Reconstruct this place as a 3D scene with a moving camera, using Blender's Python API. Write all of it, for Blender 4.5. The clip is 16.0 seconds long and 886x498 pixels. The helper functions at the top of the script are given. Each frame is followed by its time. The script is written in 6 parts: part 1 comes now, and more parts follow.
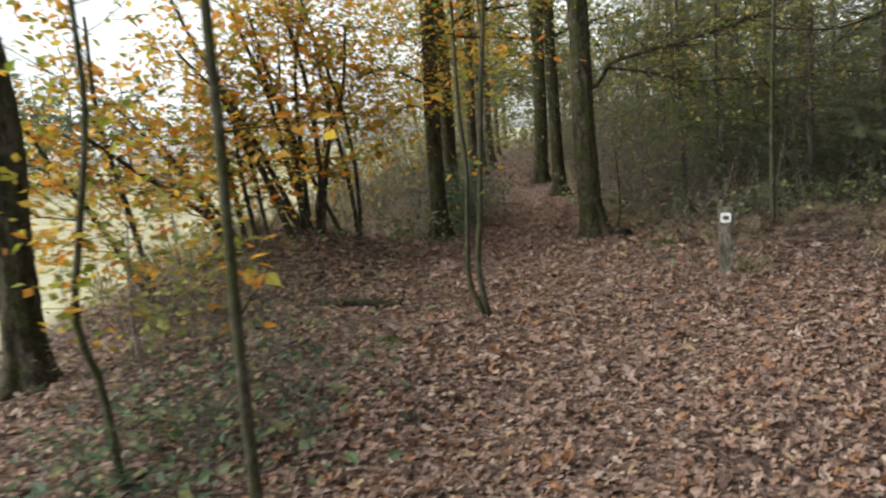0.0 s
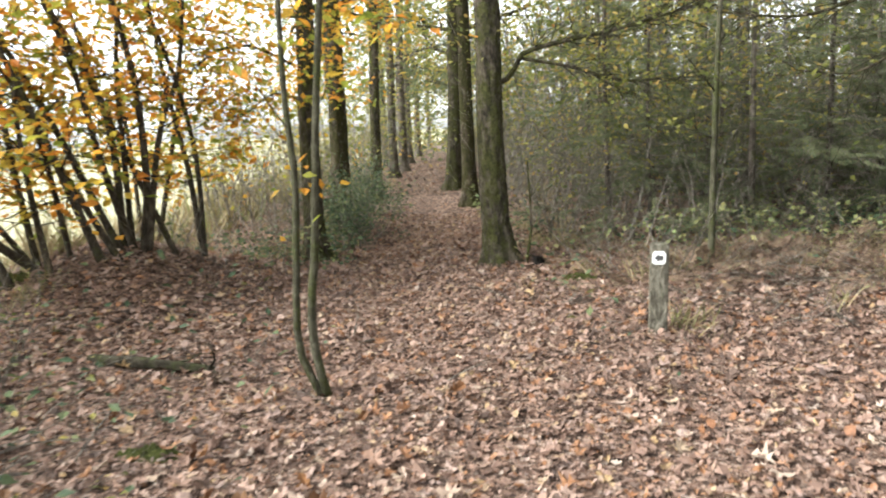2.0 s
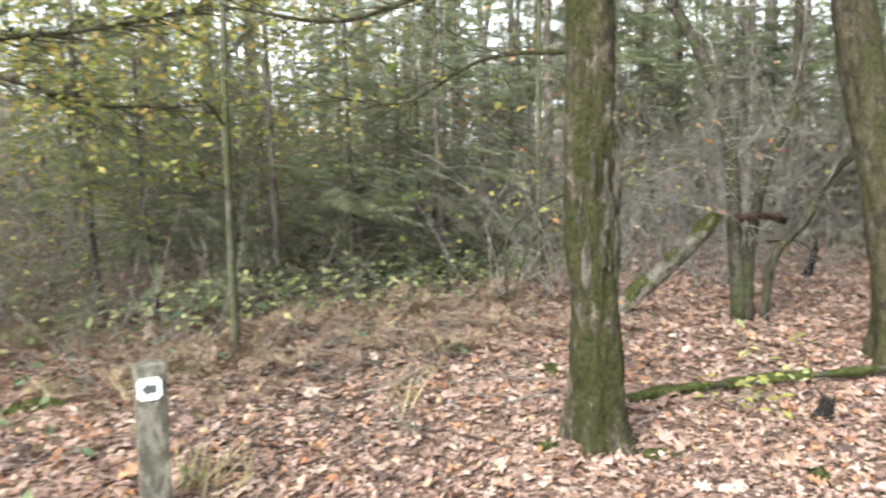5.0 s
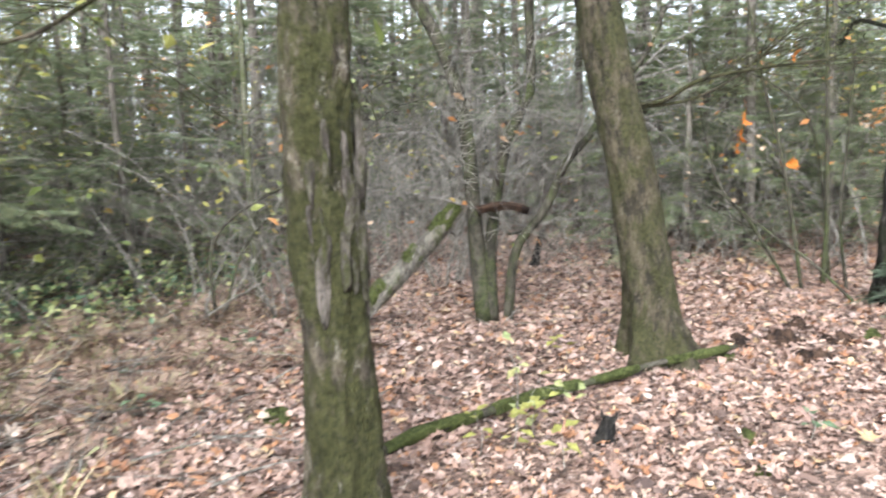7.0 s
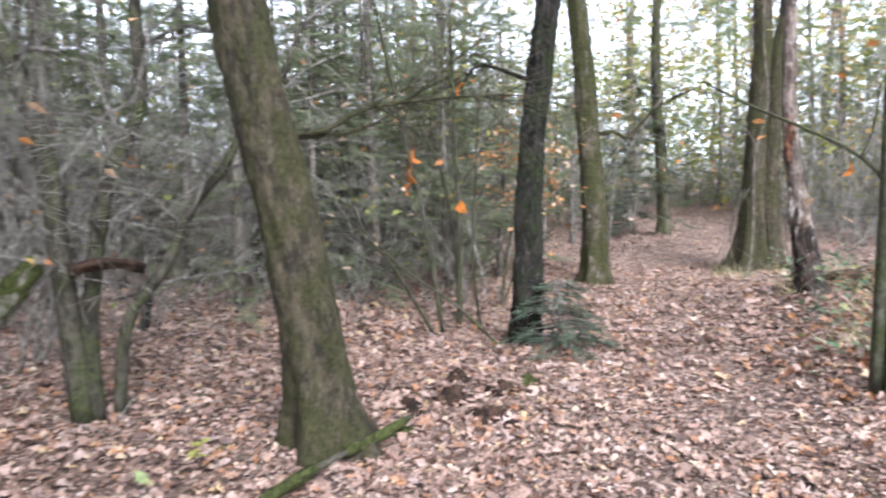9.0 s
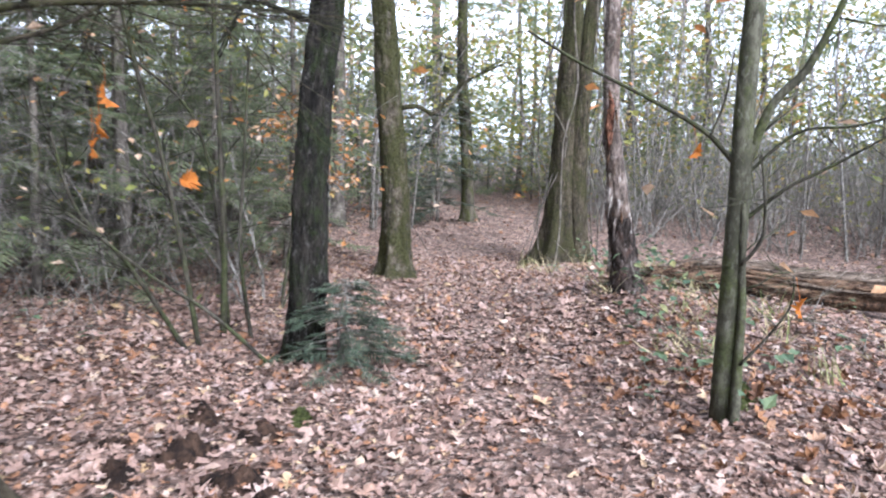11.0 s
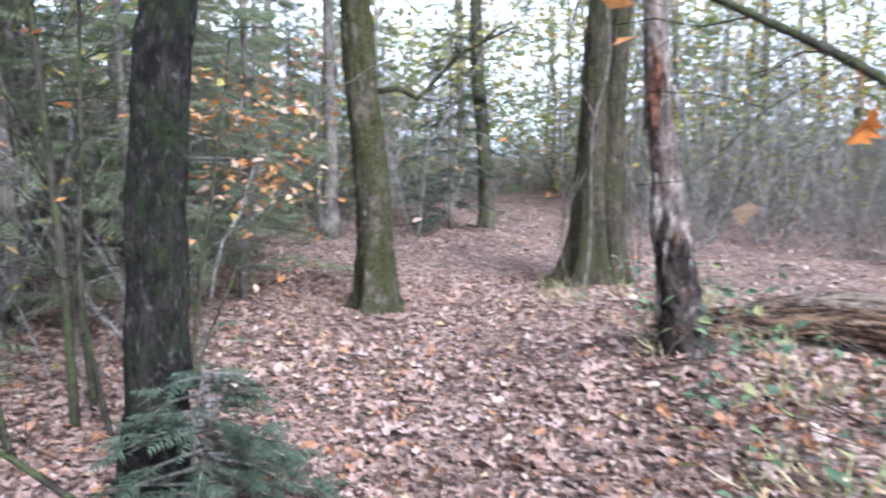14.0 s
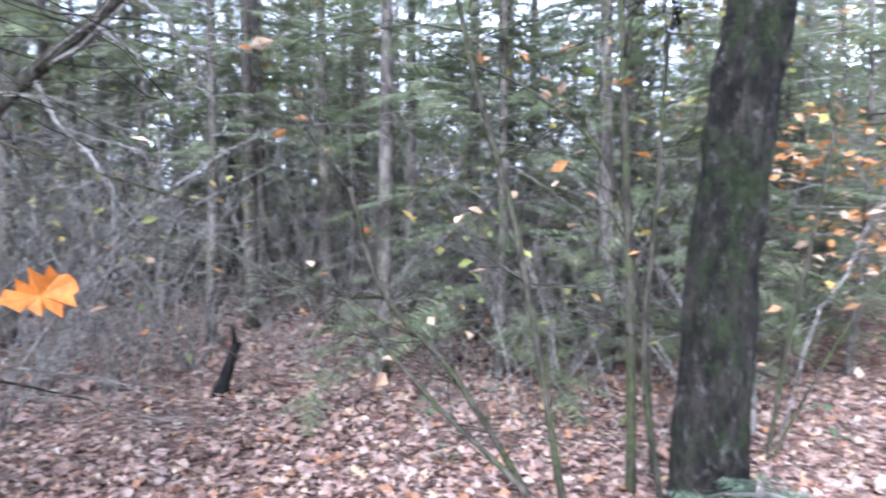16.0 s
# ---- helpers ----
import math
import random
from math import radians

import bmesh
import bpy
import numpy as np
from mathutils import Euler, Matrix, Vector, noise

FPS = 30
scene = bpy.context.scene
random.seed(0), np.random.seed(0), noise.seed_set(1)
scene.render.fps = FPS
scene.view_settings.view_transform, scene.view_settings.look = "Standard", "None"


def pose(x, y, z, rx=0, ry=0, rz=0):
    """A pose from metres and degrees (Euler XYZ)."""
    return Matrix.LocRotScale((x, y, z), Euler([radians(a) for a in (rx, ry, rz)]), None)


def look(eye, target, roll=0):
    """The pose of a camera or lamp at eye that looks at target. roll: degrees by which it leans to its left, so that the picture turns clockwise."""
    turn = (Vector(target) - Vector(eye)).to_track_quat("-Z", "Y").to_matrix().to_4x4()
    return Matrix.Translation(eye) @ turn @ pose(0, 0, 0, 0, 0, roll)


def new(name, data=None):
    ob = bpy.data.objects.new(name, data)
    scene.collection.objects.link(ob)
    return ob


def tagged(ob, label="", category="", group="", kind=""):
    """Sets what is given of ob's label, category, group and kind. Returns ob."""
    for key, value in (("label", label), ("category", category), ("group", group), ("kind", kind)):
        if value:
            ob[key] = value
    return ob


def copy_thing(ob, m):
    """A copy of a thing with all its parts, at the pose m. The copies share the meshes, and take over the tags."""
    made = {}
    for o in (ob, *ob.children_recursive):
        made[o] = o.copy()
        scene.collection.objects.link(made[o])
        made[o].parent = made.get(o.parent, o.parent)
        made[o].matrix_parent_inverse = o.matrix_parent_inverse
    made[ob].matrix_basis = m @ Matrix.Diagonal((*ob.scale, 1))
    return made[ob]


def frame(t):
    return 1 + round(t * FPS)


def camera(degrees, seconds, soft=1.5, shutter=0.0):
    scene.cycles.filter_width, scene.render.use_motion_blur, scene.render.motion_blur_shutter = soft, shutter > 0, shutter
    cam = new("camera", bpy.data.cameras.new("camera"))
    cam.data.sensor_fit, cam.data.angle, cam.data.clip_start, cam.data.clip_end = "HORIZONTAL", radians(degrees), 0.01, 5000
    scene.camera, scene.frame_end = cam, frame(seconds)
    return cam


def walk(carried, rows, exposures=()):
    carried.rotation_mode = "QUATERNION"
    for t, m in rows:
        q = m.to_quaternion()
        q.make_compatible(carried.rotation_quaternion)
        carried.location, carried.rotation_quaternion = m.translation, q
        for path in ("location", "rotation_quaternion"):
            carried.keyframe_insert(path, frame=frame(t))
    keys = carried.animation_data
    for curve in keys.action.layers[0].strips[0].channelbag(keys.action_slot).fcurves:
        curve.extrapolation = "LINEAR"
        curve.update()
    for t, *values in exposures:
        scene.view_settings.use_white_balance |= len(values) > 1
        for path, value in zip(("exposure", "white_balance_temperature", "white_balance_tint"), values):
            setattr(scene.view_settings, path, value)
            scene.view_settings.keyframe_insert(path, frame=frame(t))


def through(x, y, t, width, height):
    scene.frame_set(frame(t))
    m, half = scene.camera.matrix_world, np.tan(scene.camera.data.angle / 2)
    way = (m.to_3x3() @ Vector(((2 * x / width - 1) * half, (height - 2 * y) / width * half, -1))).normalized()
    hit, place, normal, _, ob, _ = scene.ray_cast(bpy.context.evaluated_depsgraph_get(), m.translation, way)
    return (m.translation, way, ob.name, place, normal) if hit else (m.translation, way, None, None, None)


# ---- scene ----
cam = camera(63.3, 16.0, 2.1, 0.5)
PATH = [
    (0, (0.956, -0.918, 1.701), (0.602, 1.025, 1.385), -5.6),
    (0.5, (1.062, -0.346, 1.69), (0.803, 1.606, 1.343), -4.4),
    (1, (1.092, 0.202, 1.694), (0.924, 2.162, 1.334), -3.7),
    (1.5, (1.181, 0.659, 1.667), (1.011, 2.626, 1.348), -3.7),
    (2, (1.285, 1.147, 1.66), (1.128, 3.113, 1.325), -3.1),
    (2.5, (1.349, 1.591, 1.685), (1.307, 3.565, 1.362), -2.9),
    (3, (1.474, 2.021, 1.619), (1.58, 3.992, 1.301), -2.3),
    (3.5, (1.617, 2.405, 1.601), (1.951, 4.359, 1.332), -2.5),
    (4, (1.67, 2.721, 1.605), (2.401, 4.57, 1.395), -2.0),
    (4.2, (1.711, 2.83, 1.605), (2.5, 4.655, 1.392), -1.9),
    (6.3, (2.399, 3.885, 1.507), (3.88, 5.195, 1.202), -1.8),
    (6.5, (2.489, 3.965, 1.513), (3.995, 5.243, 1.2), -2.0),
    (7, (2.724, 4.168, 1.484), (4.345, 5.306, 1.204), -1.8),
    (7.5, (2.962, 4.358, 1.481), (4.688, 5.327, 1.194), -1.7),
    (8, (3.232, 4.539, 1.479), (5.058, 5.296, 1.174), -1.5),
    (8.5, (3.45, 4.719, 1.491), (5.382, 5.167, 1.233), -1.1),
    (9, (3.64, 4.843, 1.495), (5.626, 4.965, 1.292), -0.7),
    (9.5, (3.949, 4.839, 1.462), (5.936, 4.797, 1.231), -0.3),
    (10, (4.287, 4.795, 1.454), (6.264, 4.551, 1.284), -0.2),
    (10.2, (4.425, 4.763, 1.447), (6.395, 4.468, 1.259), 0.3),
    (12.3, (5.72, 4.203, 1.373), (7.636, 3.688, 1.119), 0.6),
    (12.5, (5.861, 4.126, 1.395), (7.77, 3.592, 1.133), 0.1),
    (13, (6.213, 4.007, 1.39), (8.106, 3.416, 1.127), 0.4),
    (13.5, (6.498, 3.897, 1.412), (8.393, 3.317, 1.142), 0.7),
    (14, (6.813, 3.752, 1.433), (8.774, 3.452, 1.179), 0.2),
    (14.5, (7.073, 3.71, 1.424), (9.058, 3.674, 1.18), 0.1),
    (15, (7.262, 3.722, 1.449), (9.176, 4.275, 1.273), 1.0),
    (15.5, (7.321, 3.707, 1.445), (9.069, 4.668, 1.302), 0.8),
    (16, (7.369, 3.729, 1.468), (8.95, 4.947, 1.329), 0.3),
]
walk(cam, [(t, look(eye, target, roll)) for t, eye, target, roll in PATH],
     [(0, 0.96, 6300, 5), (0.5, 1.38, 6300, 5), (1, 1.75, 6300, 5), (1.5, 2.0, 6300, 5), (2.5, 2.18, 6250, 5), (4, 2.5, 6150, 5), (7, 2.68, 5650, 7), (9, 2.33, 5450, 12), (12.5, 2.18, 5140, 14), (14.5, 2.4, 4990, 15), (15.2, 2.52, 4940, 16), (16, 2.82, 4890, 17)])

# ---- world and light ----
world = bpy.data.worlds.new("overcast_sky")
scene.world = world
world.use_nodes = True
wn, wl = world.node_tree.nodes, world.node_tree.links
sky = wn.new("ShaderNodeTexSky")
sky.sky_type, sky.sun_disc = "NISHITA", False
sky.sun_elevation, sky.sun_rotation = radians(40), radians(-112)
sky.air_density, sky.dust_density, sky.ozone_density = 1.0, 1.5, 1.0
pale = wn.new("ShaderNodeHueSaturation")
pale.inputs["Saturation"].default_value = 0.10
wl.new(sky.outputs[0], pale.inputs["Color"])
wl.new(pale.outputs[0], wn["Background"].inputs["Color"])
wn["Background"].inputs["Strength"].default_value = 0.15
sun = new("sun", bpy.data.lights.new("sun", "SUN"))
sun.data.energy, sun.data.angle, sun.data.color = 2.1, radians(30), (1.0, 0.95, 0.87)
sun.matrix_world = look((-40, -16, 36), (0, 0, 0))

# ---- materials ----


def shader(name, rough=0.85, gloss=0.25):
    m = bpy.data.materials.new(name)
    m.use_nodes = True
    b = m.node_tree.nodes["Principled BSDF"]
    b.inputs["Roughness"].default_value = rough
    b.inputs["Specular IOR Level"].default_value = gloss
    return m, m.node_tree, b


def ramp(nt, fac, stops):
    r = nt.nodes.new("ShaderNodeValToRGB")
    e = r.color_ramp.elements
    while len(e) < len(stops):
        e.new(0.5)
    for el, (at, col) in zip(e, stops):
        el.position, el.color = at, (*col, 1)
    nt.links.new(fac, r.inputs[0])
    return r.outputs[0]


def noise_tex(nt, scale, detail=4.0, stretch=None, kind="ShaderNodeTexNoise", rough=0.6):
    tc = nt.nodes.new("ShaderNodeTexCoord")
    mp = nt.nodes.new("ShaderNodeMapping")
    oi = nt.nodes.new("ShaderNodeObjectInfo")
    sh = nt.nodes.new("ShaderNodeMath")
    sh.operation = "MULTIPLY"
    sh.inputs[1].default_value = 37.0
    nt.links.new(oi.outputs["Random"], sh.inputs[0])
    nt.links.new(tc.outputs["Object"], mp.inputs[0])
    nt.links.new(sh.outputs[0], mp.inputs["Location"])
    if stretch:
        mp.inputs["Scale"].default_value = stretch
    n = nt.nodes.new(kind)
    n.inputs["Scale"].default_value = scale
    if kind == "ShaderNodeTexNoise":
        n.inputs["Detail"].default_value = detail
        n.inputs["Roughness"].default_value = rough
    nt.links.new(mp.outputs[0], n.inputs["Vector"])
    return n.outputs


def blend(nt, fac, a, b):
    mx = nt.nodes.new("ShaderNodeMix")
    mx.data_type = "RGBA"
    nt.links.new(fac, mx.inputs[0])
    for sock, val in ((mx.inputs[6], a), (mx.inputs[7], b)):
        if isinstance(val, tuple):
            sock.default_value = (*val, 1)
        else:
            nt.links.new(val, sock)
    return mx.outputs[2]


def relief(nt, bsdf, height, strength, distance):
    bp = nt.nodes.new("ShaderNodeBump")
    bp.inputs["Strength"].default_value, bp.inputs["Distance"].default_value = strength, distance
    nt.links.new(height, bp.inputs["Height"])
    nt.links.new(bp.outputs[0], bsdf.inputs["Normal"])


def bark(name, dark, light, moss, moss_from=0.5, grain=16.0, lichen=None, bump=1.0, lying=False):
    """Furrowed, plated bark with patches of moss; moss_from: the threshold, lower is more moss; lying: the grain runs along y."""
    m, nt, b = shader(name, 0.92, 0.12)
    long = (lambda w, z: (w, z, w)) if lying else (lambda w, z: (w, w, z))
    fur = noise_tex(nt, grain * 1.6, 6, long(1.2, 0.16 if lying else 0.5), rough=0.72)[0]
    plate = noise_tex(nt, grain * 0.55, 5, long(1.1, 0.2 if lying else 0.62), rough=0.68)[0]
    both = nt.nodes.new("ShaderNodeMath")
    both.operation = "MULTIPLY_ADD"
    both.inputs[1].default_value = 0.55
    nt.links.new(plate, both.inputs[0])
    half = nt.nodes.new("ShaderNodeMath")
    half.operation = "MULTIPLY"
    half.inputs[1].default_value = 0.45
    nt.links.new(fur, half.inputs[0])
    nt.links.new(half.outputs[0], both.inputs[2])
    col = ramp(nt, both.outputs[0], [(0.44, dark), (0.495, tuple(0.42 * (p + q) for p, q in zip(dark, light))), (0.56, light)])
    if lichen:
        spots = ramp(nt, noise_tex(nt, 21, 6, long(1.3, 0.55), rough=0.75)[0], [(0.57, (0, 0, 0)), (0.615, (0.85, 0.85, 0.85))])
        col = blend(nt, spots, col, lichen)
    patch = noise_tex(nt, 6.0, 8, (1, 1, 0.55), rough=0.8)[0]
    mask = ramp(nt, patch, [(moss_from - 0.04, (0, 0, 0)), (moss_from + 0.05, (0.94, 0.94, 0.94))])
    green = ramp(nt, noise_tex(nt, 38, 5, rough=0.7)[0], [(0.32, tuple(c * 0.35 for c in moss)), (0.68, tuple(c * 1.45 for c in moss))])
    nt.links.new(blend(nt, mask, col, green), b.inputs["Base Color"])
    relief(nt, b, both.outputs[0], bump, 0.09 if bump == 1.0 else 0.05)
    return m


def leafy(name, stops, through=0.4, rough=0.6):
    """Leaves: each its own tone, with a little mottling, and light coming through."""
    m, nt, b = shader(name, rough, 0.25)
    geo = nt.nodes.new("ShaderNodeNewGeometry")
    col = ramp(nt, geo.outputs["Random Per Island"], stops)
    mott = ramp(nt, noise_tex(nt, 40, 3)[0], [(0.3, (0.52, 0.52, 0.52)), (0.65, (1.15, 1.15, 1.15))])
    mul = nt.nodes.new("ShaderNodeMix")
    mul.data_type, mul.blend_type = "RGBA", "MULTIPLY"
    mul.inputs[0].default_value = 0.8
    nt.links.new(col, mul.inputs[6])
    nt.links.new(mott, mul.inputs[7])
    nt.links.new(mul.outputs[2], b.inputs["Base Color"])
    if through:
        tr = nt.nodes.new("ShaderNodeBsdfTranslucent")
        nt.links.new(mul.outputs[2], tr.inputs["Color"])
        ms = nt.nodes.new("ShaderNodeMixShader")
        ms.inputs[0].default_value = through
        nt.links.new(b.outputs[0], ms.inputs[1])
        nt.links.new(tr.outputs[0], ms.inputs[2])
        nt.links.new(ms.outputs[0], nt.nodes["Material Output"].inputs["Surface"])
    return m


BARK_MOSSY = bark("mossy_bark", (0.022, 0.018, 0.013), (0.094, 0.075, 0.053), (0.036, 0.035, 0.012), 0.462, 15, (0.200, 0.175, 0.140))
BARK_OAK = bark("oak_bark", (0.020, 0.017, 0.013), (0.097, 0.081, 0.061), (0.050, 0.052, 0.017), 0.50, 14)
BARK_GREY = bark("grey_bark", (0.022, 0.018, 0.013), (0.073, 0.058, 0.037), (0.039, 0.037, 0.015), 0.49, 17, (0.098, 0.080, 0.058))
BARK_DARK = bark("dark_bark", (0.006, 0.005, 0.004), (0.028, 0.023, 0.018), (0.018, 0.023, 0.008), 0.535, 20, (0.072, 0.066, 0.058))
BARK_SAPLING = bark("smooth_bark", (0.034, 0.032, 0.021), (0.079, 0.074, 0.051), (0.049, 0.054, 0.021), 0.52, 26, (0.105, 0.098, 0.075), 0.18)
BARK_FORK = bark("brown_bark", (0.018, 0.015, 0.011), (0.058, 0.050, 0.037), (0.040, 0.044, 0.018), 0.52, 24, None, 0.4)
BARK_PALE = bark("pale_bark", (0.065, 0.055, 0.045), (0.20, 0.175, 0.14), (0.07, 0.08, 0.03), 0.56, 20)
BARK_THICKET = bark("hazel_bark", (0.024, 0.020, 0.015), (0.080, 0.067, 0.051), (0.048, 0.048, 0.020), 0.56, 22, None, 0.4)
RUST = leafy("rusty_leaves", [(0.0, (0.09, 0.042, 0.022)), (0.5, (0.17, 0.078, 0.034)), (0.85, (0.24, 0.12, 0.055)), (1.0, (0.32, 0.21, 0.14))], 0.12)
BARK_PATCH = bark("bare_pink_bark", (0.034, 0.027, 0.022), (0.120, 0.100, 0.083), (0.042, 0.042, 0.016), 0.52, 16)
BARK_TWIG = bark("twig_bark", (0.12, 0.105, 0.088), (0.32, 0.29, 0.25), (0.10, 0.10, 0.05), 0.62, 30)
BARK_FAR = bark("far_bark", (0.06, 0.05, 0.042), (0.17, 0.145, 0.12), (0.07, 0.075, 0.035), 0.56, 12)
DEAD_WOOD = bark("dead_wood", (0.026, 0.014, 0.008), (0.175, 0.110, 0.068), (0.06, 0.075, 0.02), 0.70, 20, (0.25, 0.19, 0.145), 1.0, True)
ROTTEN = bark("rotten_wood", (0.02, 0.013, 0.009), (0.13, 0.075, 0.043), (0.03, 0.03, 0.012), 0.7, 22)
CHAR = bark("black_stump", (0.006, 0.005, 0.005), (0.03, 0.026, 0.022), (0.02, 0.02, 0.01), 0.7, 18)
MOSS = bark("moss", (0.028, 0.034, 0.010), (0.105, 0.115, 0.034), (0.078, 0.088, 0.024), 0.5, 60)
EARTH = bark("earth_clod", (0.013, 0.008, 0.006), (0.062, 0.036, 0.023), (0.05, 0.06, 0.015), 0.66, 14)
LITTER = leafy("fallen_leaves", [(0.0, (0.050, 0.032, 0.026)), (0.12, (0.112, 0.072, 0.056)), (0.28, (0.188, 0.117, 0.090)), (0.46, (0.260, 0.166, 0.128)), (0.60, (0.328, 0.224, 0.178)),
                                 (0.70, (0.264, 0.192, 0.168)), (0.77, (0.288, 0.144, 0.072)), (0.84, (0.212, 0.100, 0.053)), (0.90, (0.360, 0.268, 0.218)), (0.95, (0.336, 0.228, 0.116)), (1.0, (0.432, 0.352, 0.304))], 0.12, 0.5)
AUTUMN = leafy("autumn_leaves", [(0.0, (0.17, 0.22, 0.035)), (0.22, (0.36, 0.33, 0.05)), (0.45, (0.60, 0.41, 0.06)), (0.75, (0.64, 0.31, 0.04)), (1.0, (0.56, 0.20, 0.03))], 0.62)
YELLOW_GREEN = leafy("yellowing_leaves", [(0.0, (0.12, 0.15, 0.045)), (0.4, (0.24, 0.25, 0.07)), (0.75, (0.38, 0.35, 0.10)), (1.0, (0.42, 0.27, 0.09))], 0.55)
ORANGE = leafy("orange_leaves", [(0.0, (0.33, 0.14, 0.045)), (0.4, (0.45, 0.21, 0.07)), (0.7, (0.40, 0.25, 0.14)), (1.0, (0.50, 0.37, 0.26))], 0.4)
NEEDLES = leafy("conifer_needles", [(0.0, (0.115, 0.138, 0.076)), (0.5, (0.165, 0.188, 0.102)), (1.0, (0.22, 0.232, 0.126))], 0.55)
NEEDLES_DARK = leafy("dark_needles", [(0.0, (0.035, 0.050, 0.032)), (0.5, (0.055, 0.072, 0.045)), (1.0, (0.085, 0.10, 0.06))], 0.3)
GREENERY = leafy("undergrowth_leaves", [(0.0, (0.045, 0.075, 0.042)), (0.5, (0.085, 0.125, 0.07)), (0.85, (0.14, 0.175, 0.08)), (1.0, (0.24, 0.225, 0.09))], 0.35)
STRAW = leafy("dry_grass", [(0.0, (0.22, 0.17, 0.09)), (0.5, (0.36, 0.29, 0.17)), (1.0, (0.16, 0.19, 0.06))], 0.2)


def ground_material():
    m, nt, b = shader("leaf_covered_soil", 0.85, 0.2)
    cells = nt.nodes.new("ShaderNodeTexVoronoi")
    cells.inputs["Scale"].default_value = 34
    gp = nt.nodes.new("ShaderNodeNewGeometry")
    wob = noise_tex(nt, 9, 3)
    add = nt.nodes.new("ShaderNodeVectorMath")
    add.operation = "MULTIPLY_ADD"
    add.inputs[1].default_value = (0.12, 0.12, 0.12)
    nt.links.new(wob[1], add.inputs[0])
    nt.links.new(gp.outputs["Position"], add.inputs[2])
    nt.links.new(add.outputs[0], cells.inputs["Vector"])
    sep = nt.nodes.new("ShaderNodeSeparateColor")
    nt.links.new(cells.outputs["Color"], sep.inputs[0])
    leaf = ramp(nt, sep.outputs[0], [(0.0, (0.024, 0.016, 0.012)), (0.3, (0.072, 0.044, 0.033)), (0.6, (0.160, 0.100, 0.074)), (0.85, (0.272, 0.184, 0.144)), (1.0, (0.360, 0.280, 0.232))])
    damp = ramp(nt, noise_tex(nt, 1.3, 5)[0], [(0.42, (0, 0, 0)), (0.66, (0.5, 0.5, 0.5))])
    floor_col = blend(nt, damp, leaf, (0.045, 0.031, 0.024))
    # the meadow beyond the wood's edge
    xyz = nt.nodes.new("ShaderNodeSeparateXYZ")
    nt.links.new(gp.outputs["Position"], xyz.inputs[0])
    edge = nt.nodes.new("ShaderNodeMapRange")
    edge.inputs["From Min"].default_value, edge.inputs["From Max"].default_value = -4.2, -5.6
    nt.links.new(xyz.outputs[0], edge.inputs["Value"])
    grass = ramp(nt, noise_tex(nt, 1.8, 6)[0], [(0.3, (0.27, 0.27, 0.15)), (0.5, (0.45, 0.41, 0.28)), (0.7, (0.32, 0.34, 0.18))])
    nt.links.new(blend(nt, edge.outputs[0], floor_col, grass), b.inputs["Base Color"])
    relief(nt, b, cells.outputs["Distance"], 0.6, 0.03)
    return m


GROUND = ground_material()

# ---- geometry tools ----


